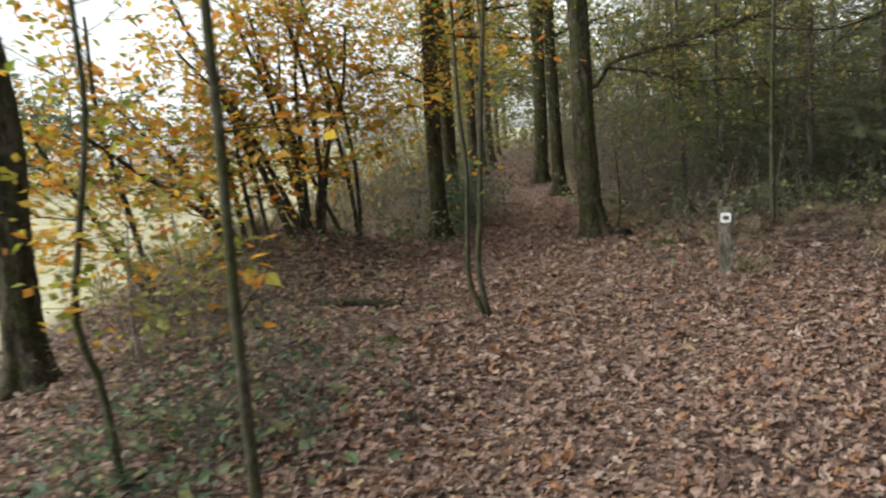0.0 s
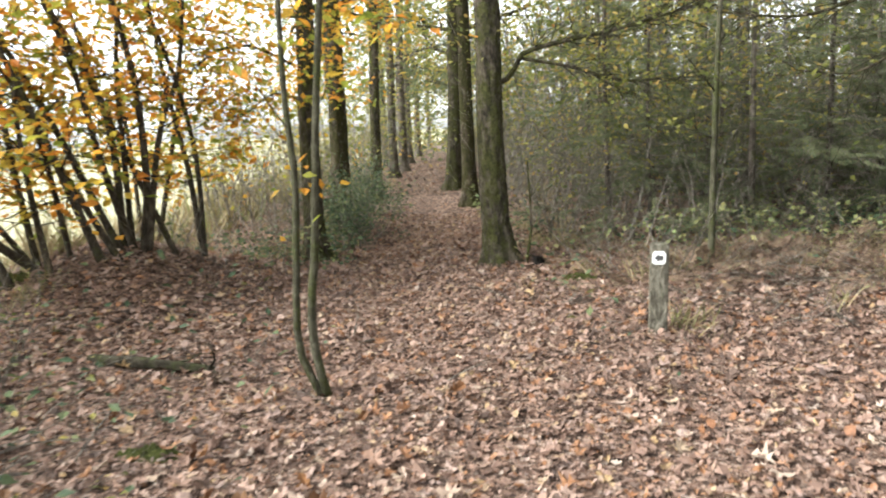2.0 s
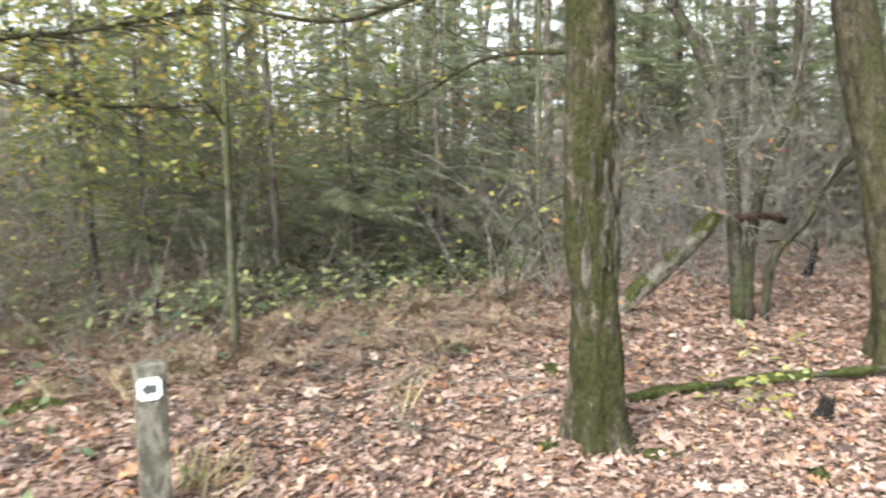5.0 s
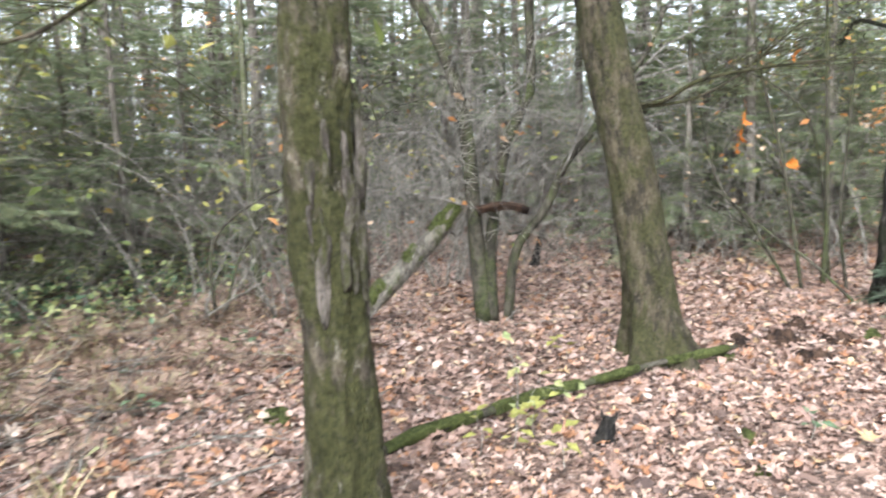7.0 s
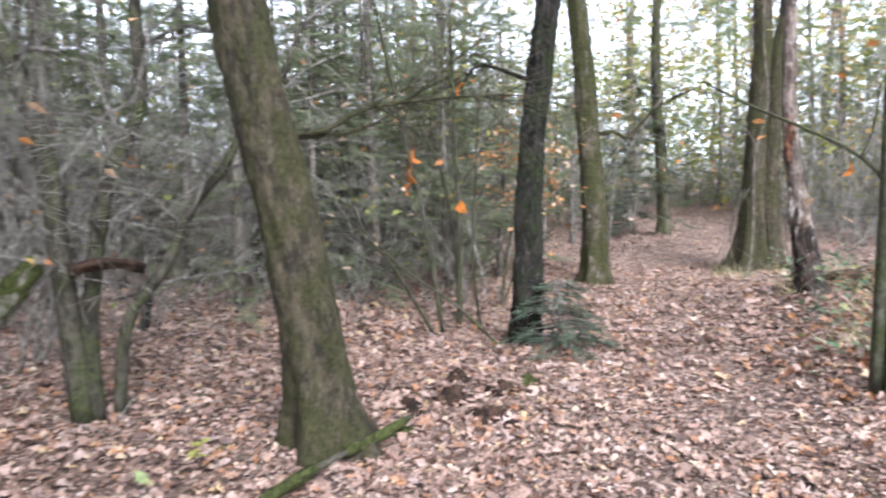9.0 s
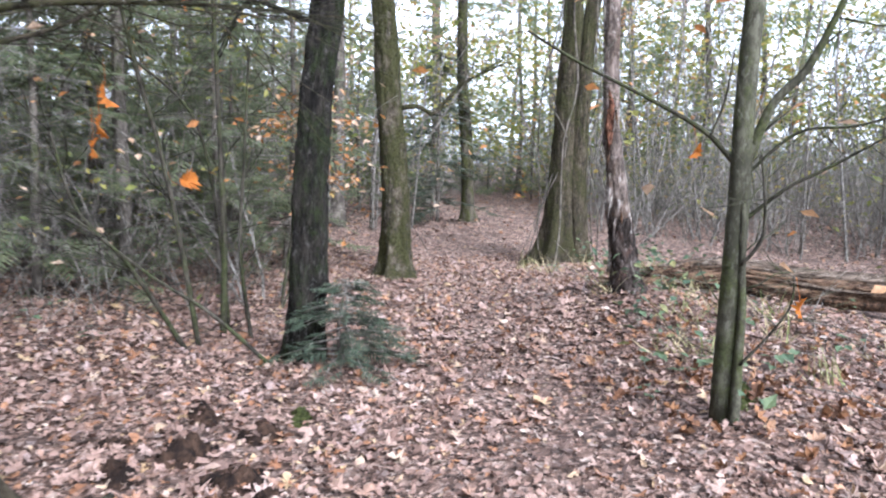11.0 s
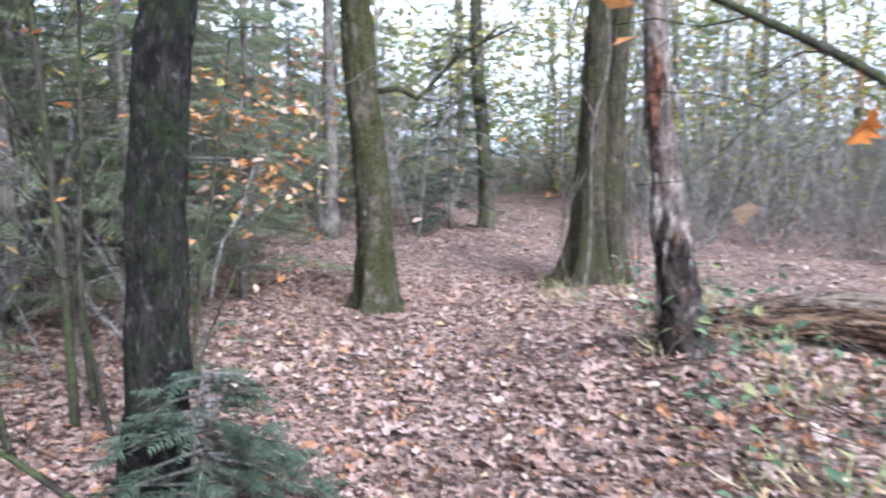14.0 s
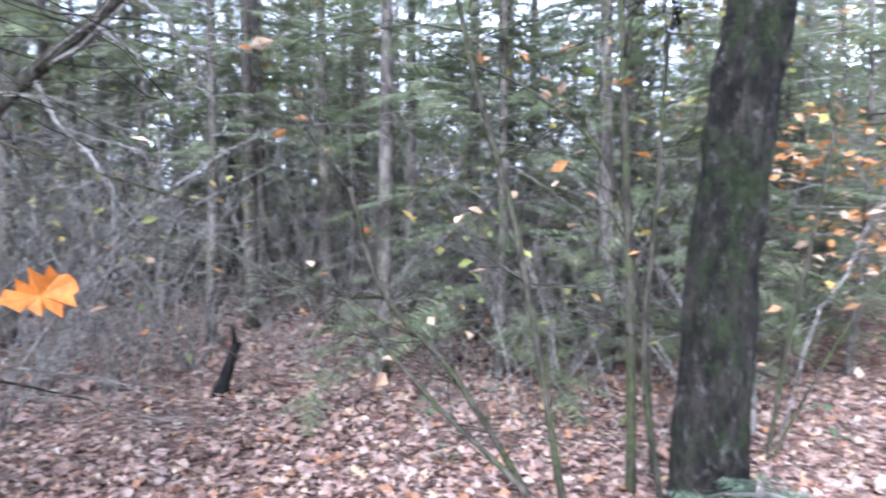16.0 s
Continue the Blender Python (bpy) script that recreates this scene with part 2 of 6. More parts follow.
class Geo:
    """Gathers vertices, quads and triangles for one mesh."""

    def __init__(self):
        self.v, self.q, self.t, self.n = [], [], [], 0

    def add(self, v, quads=None, tris=None):
        v = np.asarray(v, float).reshape(-1, 3)
        if quads is not None and len(quads):
            self.q.append(np.asarray(quads, int) + self.n)
        if tris is not None and len(tris):
            self.t.append(np.asarray(tris, int) + self.n)
        self.v.append(v)
        self.n += len(v)

    def tube(self, pts, radii, sides=6, shape=None):
        """A tapered tube along pts; shape(theta, s, z) scales the radius."""
        pts, radii = np.asarray(pts, float), np.asarray(radii, float)
        n = len(pts)
        d = np.gradient(pts, axis=0)
        d /= np.linalg.norm(d, axis=1)[:, None] + 1e-9
        ref = np.where(np.abs(d[:, :1]) < 0.9, [[1.0, 0, 0]], [[0, 1.0, 0]])
        if np.abs(d[:, 0]).max() >= 0.9:
            ref = np.tile([[0.0, 0, 1]] if np.abs(d[:, 2]).max() < 0.9 else [[0.0, 1, 0]], (n, 1))
        a = np.cross(d, ref)
        a /= np.linalg.norm(a, axis=1)[:, None] + 1e-9
        b = np.cross(d, a)
        th = np.linspace(0, 2 * np.pi, sides, endpoint=False)
        r = radii[:, None] * np.ones(sides)
        if shape:
            r = r * shape(th[None, :], np.linspace(0, 1, n)[:, None], pts[:, 2:3])
        v = pts[:, None] + r[..., None] * (np.cos(th)[None, :, None] * a[:, None] + np.sin(th)[None, :, None] * b[:, None])
        i = np.arange(n - 1)[:, None] * sides
        j, k = np.arange(sides)[None], (np.arange(sides)[None] + 1) % sides
        quads = np.stack([i + j, i + k, i + sides + k, i + sides + j], -1).reshape(-1, 4)
        caps = [[0, c + 1, c] for c in range(1, sides - 1)]
        top = (n - 1) * sides
        caps += [[top, top + c, top + c + 1] for c in range(1, sides - 1)]
        self.add(v, quads, caps)

    def scatter(self, template, pos, ax, ay, az, size):
        """Copies of a template (vertices, triangles) at pos with axes ax, ay, az and size."""
        tv, tt = template
        size = np.asarray(size).reshape(-1, 1)
        k = len(tv)
        v = pos[:, None] + size[:, None] * (tv[None, :, :1] * ax[:, None] + tv[None, :, 1:2] * ay[:, None] + tv[None, :, 2:] * az[:, None])
        t = np.asarray(tt)[None] + (np.arange(len(pos)) * k)[:, None, None]
        self.add(v, None, t.reshape(-1, 3))

    def mesh(self, name, smooth=True):
        me = bpy.data.meshes.new(name)
        v = np.concatenate(self.v)
        q = np.concatenate(self.q) if self.q else np.zeros((0, 4), int)
        t = np.concatenate(self.t) if self.t else np.zeros((0, 3), int)
        me.vertices.add(len(v))
        me.vertices.foreach_set("co", v.astype(np.float32).ravel())
        me.loops.add(q.size + t.size)
        me.loops.foreach_set("vertex_index", np.concatenate([q.ravel(), t.ravel()]).astype(np.int32))
        me.polygons.add(len(q) + len(t))
        me.polygons.foreach_set("loop_start", np.concatenate([np.arange(len(q)) * 4, q.size + np.arange(len(t)) * 3]).astype(np.int32))
        me.polygons.foreach_set("use_smooth", np.full(len(q) + len(t), smooth))
        me.update(calc_edges=True)
        return me


def part(name, geo, material, parent=None, label="", smooth=True):
    """Links a gathered geometry as one mesh object, under a thing where one is given."""
    me = geo.mesh(name, smooth)
    me.materials.append(material)
    ob = new(name, me)
    if parent:
        ob.parent = parent
    return tagged(ob, label)


def thing(name, at, label, category, group="", rz=0.0):
    root = new(name)
    root.empty_display_size = 0.1
    root.matrix_basis = pose(*at, 0, 0, rz)
    return tagged(root, label, category, group)


def smooth_line(pts, n):
    """A smooth line of n points through a few given ones."""
    pts = np.asarray(pts, float)
    s = np.r_[0, np.cumsum(np.linalg.norm(np.diff(pts, axis=0), axis=1))]
    m = np.zeros_like(pts)
    m[1:-1] = (pts[2:] - pts[:-2]) / (s[2:] - s[:-2])[:, None]
    m[0], m[-1] = (pts[1] - pts[0]) / (s[1] - s[0]), (pts[-1] - pts[-2]) / (s[-1] - s[-2])
    out = []
    for u in np.linspace(0, s[-1], n):
        i = min(np.searchsorted(s, u, "right") - 1, len(s) - 2)
        h = s[i + 1] - s[i]
        w = (u - s[i]) / h
        out.append((2 * w**3 - 3 * w**2 + 1) * pts[i] + (w**3 - 2 * w**2 + w) * h * m[i] + (3 * w**2 - 2 * w**3) * pts[i + 1] + (w**3 - w**2) * h * m[i + 1])
    return np.array(out)


def unit(v):
    return v / (np.linalg.norm(v, axis=-1, keepdims=True) + 1e-9)


def turned(rng, n, tilt=1.0):
    """Random axes for n leaves: tilt 0 lies flat, 1 hangs any way."""
    a = rng.uniform(0, 2 * np.pi, n)
    ay = np.stack([np.cos(a), np.sin(a), rng.normal(0, 0.5 * tilt, n)], -1)
    ay = unit(ay)
    up = unit(np.stack([rng.normal(0, 0.6 * tilt, n), rng.normal(0, 0.6 * tilt, n), np.ones(n)], -1))
    ax = unit(np.cross(ay, up))
    return ax, ay, np.cross(ax, ay)


# leaf shapes: vertices and triangles, one unit long along y
SMALL = (np.array([[0, 0, 0], [0.30, 0.48, 0.10], [0, 1, 0.0], [-0.30, 0.48, 0.10]]), [[0, 1, 2], [0, 2, 3]])
LEAF = (np.array([[0, 0, 0], [0.30, 0.42, 0.09], [0, 1, 0.0], [-0.30, 0.42, 0.09], [0, 0.45, 0]]), [[0, 1, 4], [1, 2, 4], [2, 3, 4], [3, 0, 4]])


def lobed(curl, bend):
    """An oak leaf with lobes, curled across and bent along."""
    half = [(0.20, 0.20), (0.12, 0.34), (0.33, 0.46), (0.18, 0.60), (0.27, 0.80)]
    mid = [(0, 0.0), (0, 0.3), (0, 0.6), (0, 1.0)]
    v = [(x, y) for x, y in half] + [(-x, y) for x, y in half] + mid
    v = np.array([(x, y - 0.5, curl * x * x * 2.2 + bend * (y - 0.5) ** 2 + 0.02 * np.sin(9 * y + 7 * x)) for x, y in v])
    r = [(10, 0, 11), (0, 1, 11), (1, 2, 11), (2, 12, 11), (2, 3, 12), (3, 4, 12), (4, 13, 12)]
    left = [tuple((i + 5 if i < 5 else i) for i in (a, c, b)) for a, b, c in r]
    return v, r + left


def spray(rng_seed):
    """A flat spray of needles on a twig."""
    rng = np.random.default_rng(rng_seed)
    v, t = [], []
    for i, y in enumerate(np.linspace(0.04, 0.92, 8)):
        for sgn in (-1, 1):
            ln = 0.36 * (1.02 - y) ** 0.6 * rng.uniform(0.7, 1.15) + 0.06
            n = len(v)
            yy = y + rng.uniform(-0.03, 0.03)
            v += [(0, yy - 0.02, 0), (0, yy + 0.07, 0.01), (sgn * ln, yy + ln * 0.62, -0.05 + rng.uniform(-0.05, 0.02))]
            t += [(n, n + 1, n + 2)]
    return np.array(v), t


SPRAYS = [spray(1), spray(2)]


def grow(geo, tips, p, d, length, r, depth, rng, sides=4, kids=5, spread=0.8, lift=0.15, wander=0.18):
    """A branch that wanders and forks; twig places go to tips."""
    n = min(max(4, int(length / 0.15)), 9 if depth > 1 else 5) if depth else 3
    pts, cur, dd = [p], np.array(p, float), unit(np.array(d, float))
    for _ in range(n - 1):
        dd = unit(dd + rng.normal(0, wander, 3) + (0, 0, lift * 0.2))
        cur = cur + dd * length / (n - 1)
        pts.append(cur.copy())
    radii = np.linspace(r, max(r * 0.3, 0.0015), n)
    geo.tube(pts, radii, sides if depth > 1 else 3)
    if depth == 0:
        tips += [(x, dd) for x in pts[1:]]
        return
    for _ in range(kids):
        i = rng.integers(max(1, n // 4), n)
        out = unit(rng.normal(0, 1, 3) * (1, 1, 0.6))
        nd = unit(unit(pts[i] - pts[i - 1]) + out * spread)
        grow(geo, tips, pts[i], nd, length * rng.uniform(0.4, 0.65), radii[i] * 0.6, depth - 1, rng, sides, max(2, kids - 1), spread, lift, wander)
    tips.append((pts[-1], dd))


def foliage(tips, rng, count, size, spread=0.12, tilt=1.0, template=LEAF):
    geo = Geo()
    base = np.array([t[0] for t in tips])
    pos = base[rng.integers(0, len(base), count)] + rng.normal(0, spread, (count, 3))
    ax, ay, az = turned(rng, count, tilt)
    geo.scatter(template, pos, ax, ay, az, rng.uniform(size[0], size[1], count))
    return geo


# ---- ground ----


def hill(x, y, cx, cy, rx, ry, h):
    return h * np.exp(-(((x - cx) / rx) ** 2) - ((y - cy) / ry) ** 2)


def step(v, a, b):
    w = np.clip((v - a) / (b - a), 0, 1)
    return w * w * (3 - 2 * w)


def ground_z(x, y):
    x, y = np.asarray(x, float), np.asarray(y, float)
    z = hill(x, y, -2.9, 8.2, 1.5, 1.7, 0.62) + hill(x, y, -1.0, 4.2, 1.3, 1.2, 0.15) + hill(x, y, 11.0, 0.6, 3.2, 1.5, 0.30)
    z = z + hill(x, y, 8.2, 2.1, 1.0, 0.7, 0.10) + 0.24 * step(y, 11, 17) + 0.22 * step(x, 14, 19)
    z = z + hill(x, y, 10.45, 1.9, 1.0, 0.7, 0.24) + hill(x, y, 4.5, 9.3, 2.2, 1.2, 0.12) - 0.25 * step(-x, 4.5, 8)
    z = z + 0.025 * np.sin(2.1 * x + 0.7) * np.sin(1.7 * y) + 0.015 * np.sin(5.3 * x + 1.1 * y) * np.sin(4.7 * y - x)
    return z


def gz(x, y):
    return float(ground_z(x, y))


def build_ground():
    u = np.linspace(-1, 1, 261)
    ax = 6 + 16 * u + 700 * u**9
    X, Y = np.meshgrid(ax, ax, indexing="ij")
    Z = ground_z(X, Y)
    n = len(u)
    i = (np.arange(n - 1)[:, None] * n + np.arange(n - 1)[None]).ravel()
    g = Geo()
    g.add(np.stack([X, Y, Z], -1), np.stack([i, i + n, i + n + 1, i + 1], -1))
    return tagged(part("ground", g, GROUND), "forest soil strewn with brown fallen leaves", "ground", kind="structure")


build_ground()

LANE = np.array([(1.0, -3.0), (1.2, 1.0), (1.7, 2.9), (2.7, 4.3), (4.0, 4.9), (6.0, 4.2), (8.0, 3.6), (13.0, 2.2), (19.0, 0.2), (29.0, -2.2)])
SIDE_PATH = np.array([(1.2, 2.0), (0.9, 6.0), (0.5, 10.0), (-0.4, 17.0), (-1.0, 28.0), (-1.6, 40.0)])


def off_line(x, y, line):
    """How far places lie from a line of points."""
    p = np.stack([np.asarray(x, float), np.asarray(y, float)], -1)
    best = np.full(p.shape[:-1], 1e9)
    for a, b in zip(line[:-1], line[1:]):
        w = np.clip(((p - a) @ (b - a)) / ((b - a) @ (b - a)), 0, 1)
        best = np.minimum(best, np.linalg.norm(p - a - w[..., None] * (b - a), axis=-1))
    return best


def litter(name, seed, count, lo, hi, size, shapes, label, lift=0.0, tilt=0.6, area=(-9, 30, -9, 30)):
    """Fallen leaves between two distances from the paths, in an area (x from, to, y from, to)."""
    rng = np.random.default_rng(seed)
    x, y = rng.uniform(area[0], area[1], count * 6), rng.uniform(area[2], area[3], count * 6)
    d = np.minimum(off_line(x, y, LANE), off_line(x, y, SIDE_PATH))
    bare = 0.5 + 0.5 * np.sin(1.9 * x + 0.6 * y) * np.sin(1.3 * y - 0.8 * x + 1.0)
    tread = np.minimum(off_line(x, y, LANE + (0.0, 0.12)), off_line(x, y, LANE + (0.0, -0.35)))
    rut = np.where((tread < 0.2) & (x > 5.5), 0.6 * np.clip(0.5 + 0.8 * np.sin(1.7 * x + 2.3 * y) * np.sin(2.9 * x - y), 0, 1), 0.0)
    keep = (d >= lo) & (d < hi) & (rng.uniform(0, 1, len(x)) > rut) & (x > -4.8) & (rng.uniform(0, 1, len(x)) > 0.3 * bare)
    x, y = x[keep][:count], y[keep][:count]
    n = len(x)
    ax, ay, az = turned(rng, n, tilt)
    sz = size[0] + (size[1] - size[0]) * rng.uniform(0, 1, n) ** 1.5
    pos = np.stack([x, y, ground_z(x, y) + lift + rng.uniform(0.003, 0.03, n)], -1)
    g = Geo()
    pick = rng.integers(0, len(shapes), n)
    for k, s in enumerate(shapes):
        w = pick == k
        g.scatter(s, pos[w], ax[w], ay[w], az[w], sz[w])
    return tagged(part(name, g, LITTER, smooth=False), label, "leaves", kind="stuff")


def rim_leaf(rim, curl, bend, skew=0.0, ripple=0.05):
    """A leaf from one half of its rim, filled from the middle; curled across and bent along."""
    half = [(0.0, -0.5)] + list(rim) + [(0.0, 0.5)]
    pts = half + [(-x, y) for x, y in reversed(rim)] + [(0.0, 0.02)]
    v = np.array([(x + skew * y * y, y, curl * x * x * 2 + bend * y * y + ripple * np.sin(11 * y + 9 * x)) for x, y in pts])
    k = len(pts) - 1
    return v, [(a, (a + 1) % k, k) for a in range(k)]


ROUND_RIM = [(0.19, -0.26), (0.09, -0.12), (0.28, 0.06), (0.15, 0.20), (0.21, 0.34)]
SHARP_RIM = [(0.24, -0.34), (0.08, -0.16), (0.44, -0.02), (0.12, 0.12), (0.30, 0.34), (0.07, 0.26)]
ROUNDED = [rim_leaf(ROUND_RIM, c, b, k) for c, b, k in ((0.9, 0.4, 0.2), (-0.8, 0.5, -0.3), (1.6, -0.5, 0.1), (0.3, 0.9, 0.4), (-1.4, -0.4, 0.0))]
SHARP = [rim_leaf(SHARP_RIM, c, b, k) for c, b, k in ((0.5, 0.3, 0.1), (-0.6, 0.5, -0.2), (1.0, -0.3, 0.3), (0.2, 0.6, 0.0))]
PLAIN = np.array([[0, -0.5, 0], [0.26, -0.28, 0.08], [0.20, -0.05, 0.05], [0.31, 0.18, 0.10], [0, 0.5, 0.02], [-0.31, 0.18, 0.10], [-0.20, -0.05, 0.05], [-0.26, -0.28, 0.08]])
FLAT = [(PLAIN * (1, 1, k), [[0, 1, 7], [1, 3, 5], [1, 5, 7], [3, 4, 5]]) for k in (1.6, -1.6, 3.0, 0.5)]
litter("fallen_leaves", 3, 46000, 0.0, 2.2, (0.034, 0.092), ROUNDED, "dry brown and tan oak leaves lying on the path", area=(-2.5, 15, 0.5, 14))
litter("fallen_leaves", 8, 5200, 0.0, 4.5, (0.075, 0.135), SHARP, "large pointed oak leaves lying on the path", 0.012, area=(-2.5, 13, 0.5, 12))
litter("fallen_leaves", 4, 62000, 2.2, 5.6, (0.030, 0.080), FLAT, "brown fallen leaves under the trees", area=(-4.8, 16, 0, 15))
litter("fallen_leaves", 7, 26000, 0.0, 5.6, (0.045, 0.10), FLAT, "brown fallen leaves farther along the paths", area=(-4, 30, -6, 30))
litter("fallen_leaves", 5, 24000, 5.6, 15.0, (0.07, 0.13), FLAT, "brown fallen leaves deep in the wood")
litter("leaf_fragments", 6, 90000, 0.0, 4.5, (0.014, 0.042), [(SMALL[0] * (1.5, 1, 1.5), SMALL[1])], "crumbled bits of brown leaves", area=(-3, 15, 0, 14))

PALE_YELLOW = leafy("pale_yellow_leaves", [(0.0, (0.19, 0.24, 0.10)), (0.6, (0.30, 0.32, 0.14)), (1.0, (0.38, 0.35, 0.15))], 0.45)

# ---- trees with measured trunks ----


def trunk_shape(seed, flare=0.8, lobes=5, rough=0.06, butt=0.10):
    rng = np.random.default_rng(seed)
    ph = rng.uniform(0, 6.28, 12)

    def f(th, s, z):
        r = 1 + flare * np.exp(-np.maximum(z, 0) / 0.16) * (0.75 + 0.45 * np.cos(lobes * th + ph[0]) + 0.2 * np.cos(2 * th + ph[1]))
        r = r + butt * np.exp(-np.maximum(z, 0) / 0.6) * (1 + 0.35 * np.cos(lobes * th + ph[0]))
        r = r + rough * (np.sin(3 * th + 1.3 * z + ph[2]) * 0.6 + np.sin(7 * th - 2.2 * z + ph[3]) * 0.35 + np.sin(11 * th + 5 * z + ph[4]) * 0.3 + np.sin(4 * th + 6.1 * z + ph[5]) * 0.4)
        return r

    return f


def knobs(seed, cells, per_metre):
    """Uneven lumps round and along a trunk, from -1 to 1."""
    grid = np.random.default_rng(seed).uniform(-1, 1, (cells, 128))

    def f(th, z):
        u, v = th / (2 * np.pi) * cells, np.clip((z + 0.3) * per_metre, 0, 126)
        i, j = np.floor(u).astype(int), np.floor(v).astype(int)
        a, c = u - i, v - j
        a, c = a * a * (3 - 2 * a), c * c * (3 - 2 * c)
        i, k = i % cells, (i + 1) % cells
        return (grid[i, j] * (1 - a) + grid[k, j] * a) * (1 - c) + (grid[i, j + 1] * (1 - a) + grid[k, j + 1] * a) * c

    return f


NEAR_PATH = {1, 4, 8, 9, 10, 11, 12, 13, 15}  # seeds of the trunks passed closely


def big_tree(name, label, pts, radius, material, seed, limbs=(), crown=None, top=11.0, flare=0.8, sides=26, group="", rough=0.06, twigs=3, crown_from=4.0, butt=0.10):
    """A tree whose trunk follows pts (world), then rises to top; limbs: lines of (points, radius)."""
    rng = np.random.default_rng(seed)
    base = np.array(pts[0], float)
    base[2] = gz(base[0], base[1])
    root = thing(name, base, label, "tree", group)
    line = [np.array(p, float) - base for p in pts]
    line[0] = np.array([0, 0, -0.15])
    lean = (line[-1] - line[-2]) / max(line[-1][2] - line[-2][2], 0.1)
    z = line[-1][2]
    while z < top:
        z += 2.2
        line.append(line[-1] + np.array([lean[0] * 1.2 + rng.normal(0, 0.12), lean[1] * 1.2 + rng.normal(0, 0.12), 2.2]))
        lean = lean * 0.6
    low = smooth_line(line, int(line[-1][2] / 0.09))
    radii = radius * (1 - 0.75 * np.clip(low[:, 2] / (top + 2), 0, 1) ** 1.1)
    g = Geo()
    broad = trunk_shape(seed, flare, 5, rough, butt)
    if seed in NEAR_PATH:
        fine = smooth_line(line, int(line[-1][2] / 0.028))
        fine = fine[[k for k in range(len(fine)) if fine[k][2] < 3.3 or k % 5 == 0]]
        coarse, plates, scales = knobs(seed, 13, 7), knobs(seed + 50, 30, 13), knobs(seed + 90, 44, 30)
        deep = {BARK_DARK: 2.0, BARK_MOSSY: 1.6}.get(material, 1.15)
        bumpy = lambda th, s, z: broad(th, s, z) + deep * (0.035 * coarse(th, z) - 0.05 * np.abs(plates(th, z)) + 0.03 * scales(th, z))
        g.tube(fine, radius * (1 - 0.75 * np.clip(fine[:, 2] / (top + 2), 0, 1) ** 1.1), 88, bumpy)
    else:
        g.tube(low, radii, sides, broad)
    part("trunk", g, material, root)
    tips = []
    for lp, lr in limbs:
        lg, tw = Geo(), Geo()
        ln = smooth_line([np.array(p, float) - base for p in lp], 16)
        lg.tube(ln, np.linspace(lr, lr * 0.35, 16), 7)
        for k in range(4, 16):
            for _ in range(twigs):
                dd = unit(unit(ln[k] - ln[k - 1]) + rng.normal(0, 0.65, 3) * (1, 1, 0.5))
                grow(tw, tips, ln[k], dd, rng.uniform(0.3, 0.85), lr * 0.22, 1, rng, 4, 4, 0.7, 0.0)
        part("limb", lg, material, root)
        tagged(part("twigwork", tw, material, root), kind="stuff")
    if crown:
        cg, ctips = Geo(), []
        for k in range(crown.get("limbs", 9)):
            zz = rng.uniform(crown_from, top)
            i = int(np.argmin(np.abs(low[:, 2] - zz)))
            a = rng.uniform(0, 6.28)
            grow(cg, ctips, low[i], (np.cos(a), np.sin(a), rng.uniform(0.1, 0.6)), rng.uniform(1.4, 2.8), radii[i] * 0.4, 2, rng, 5, 5, 0.8, 0.1)
        tagged(part("branchwork", cg, material, root), kind="stuff")
        tagged(part("crown", foliage(ctips, rng, crown["leaves"], (0.07, 0.13), 0.16), crown["material"], root, crown.get("label", ""), False), kind="stuff")
        if tips and crown.get("low", 0):
            tagged(part("low_foliage", foliage(tips, rng, crown["low"], (0.05, 0.10), 0.08), crown["material"], root, "", False), kind="stuff")
    return root


YG = {"leaves": 1500, "material": YELLOW_GREEN, "label": "sparse yellowing leaves"}
AU = {"leaves": 1700, "material": AUTUMN, "label": "yellow and orange autumn leaves"}
SPARSE = {"leaves": 500, "material": YELLOW_GREEN, "label": "few yellow leaves"}

big_tree("oak_tree", "tall dark oak with moss on its furrowed trunk beside the path", [(1.3, 9.65, 0), (1.25, 9.65, 0.6), (1.235, 9.65, 1.66), (1.25, 9.65, 2.67), (1.245, 9.65, 3.2)], 0.165, BARK_OAK, 1,
         [([(1.3, 9.65, 2.1), (1.5, 9.62, 2.2), (1.62, 9.6, 2.42), (2.02, 9.55, 2.52), (2.67, 9.5, 2.62), (3.5, 9.3, 2.8)], 0.035),
          ([(1.6, 9.6, 2.38), (2.14, 9.6, 2.26), (2.66, 9.53, 2.08), (3.3, 9.4, 2.05)], 0.022)], dict(YG, low=700), group="trees along the side path", twigs=5)
big_tree("oak_tree", "mossy oak standing behind another along the side path", [(0.76, 14.8, 0), (0.77, 14.8, 2.04), (0.8, 14.8, 4.38)], 0.135, BARK_MOSSY, 2, crown=YG, group="trees along the side path", crown_from=3.2)
big_tree("oak_tree", "straight dark oak far along the side path", [(0.26, 17.7, 0), (0.4, 17.7, 2.08), (0.5, 17.7, 4.5)], 0.17, BARK_OAK, 3, crown=YG, group="trees along the side path", crown_from=3.2)
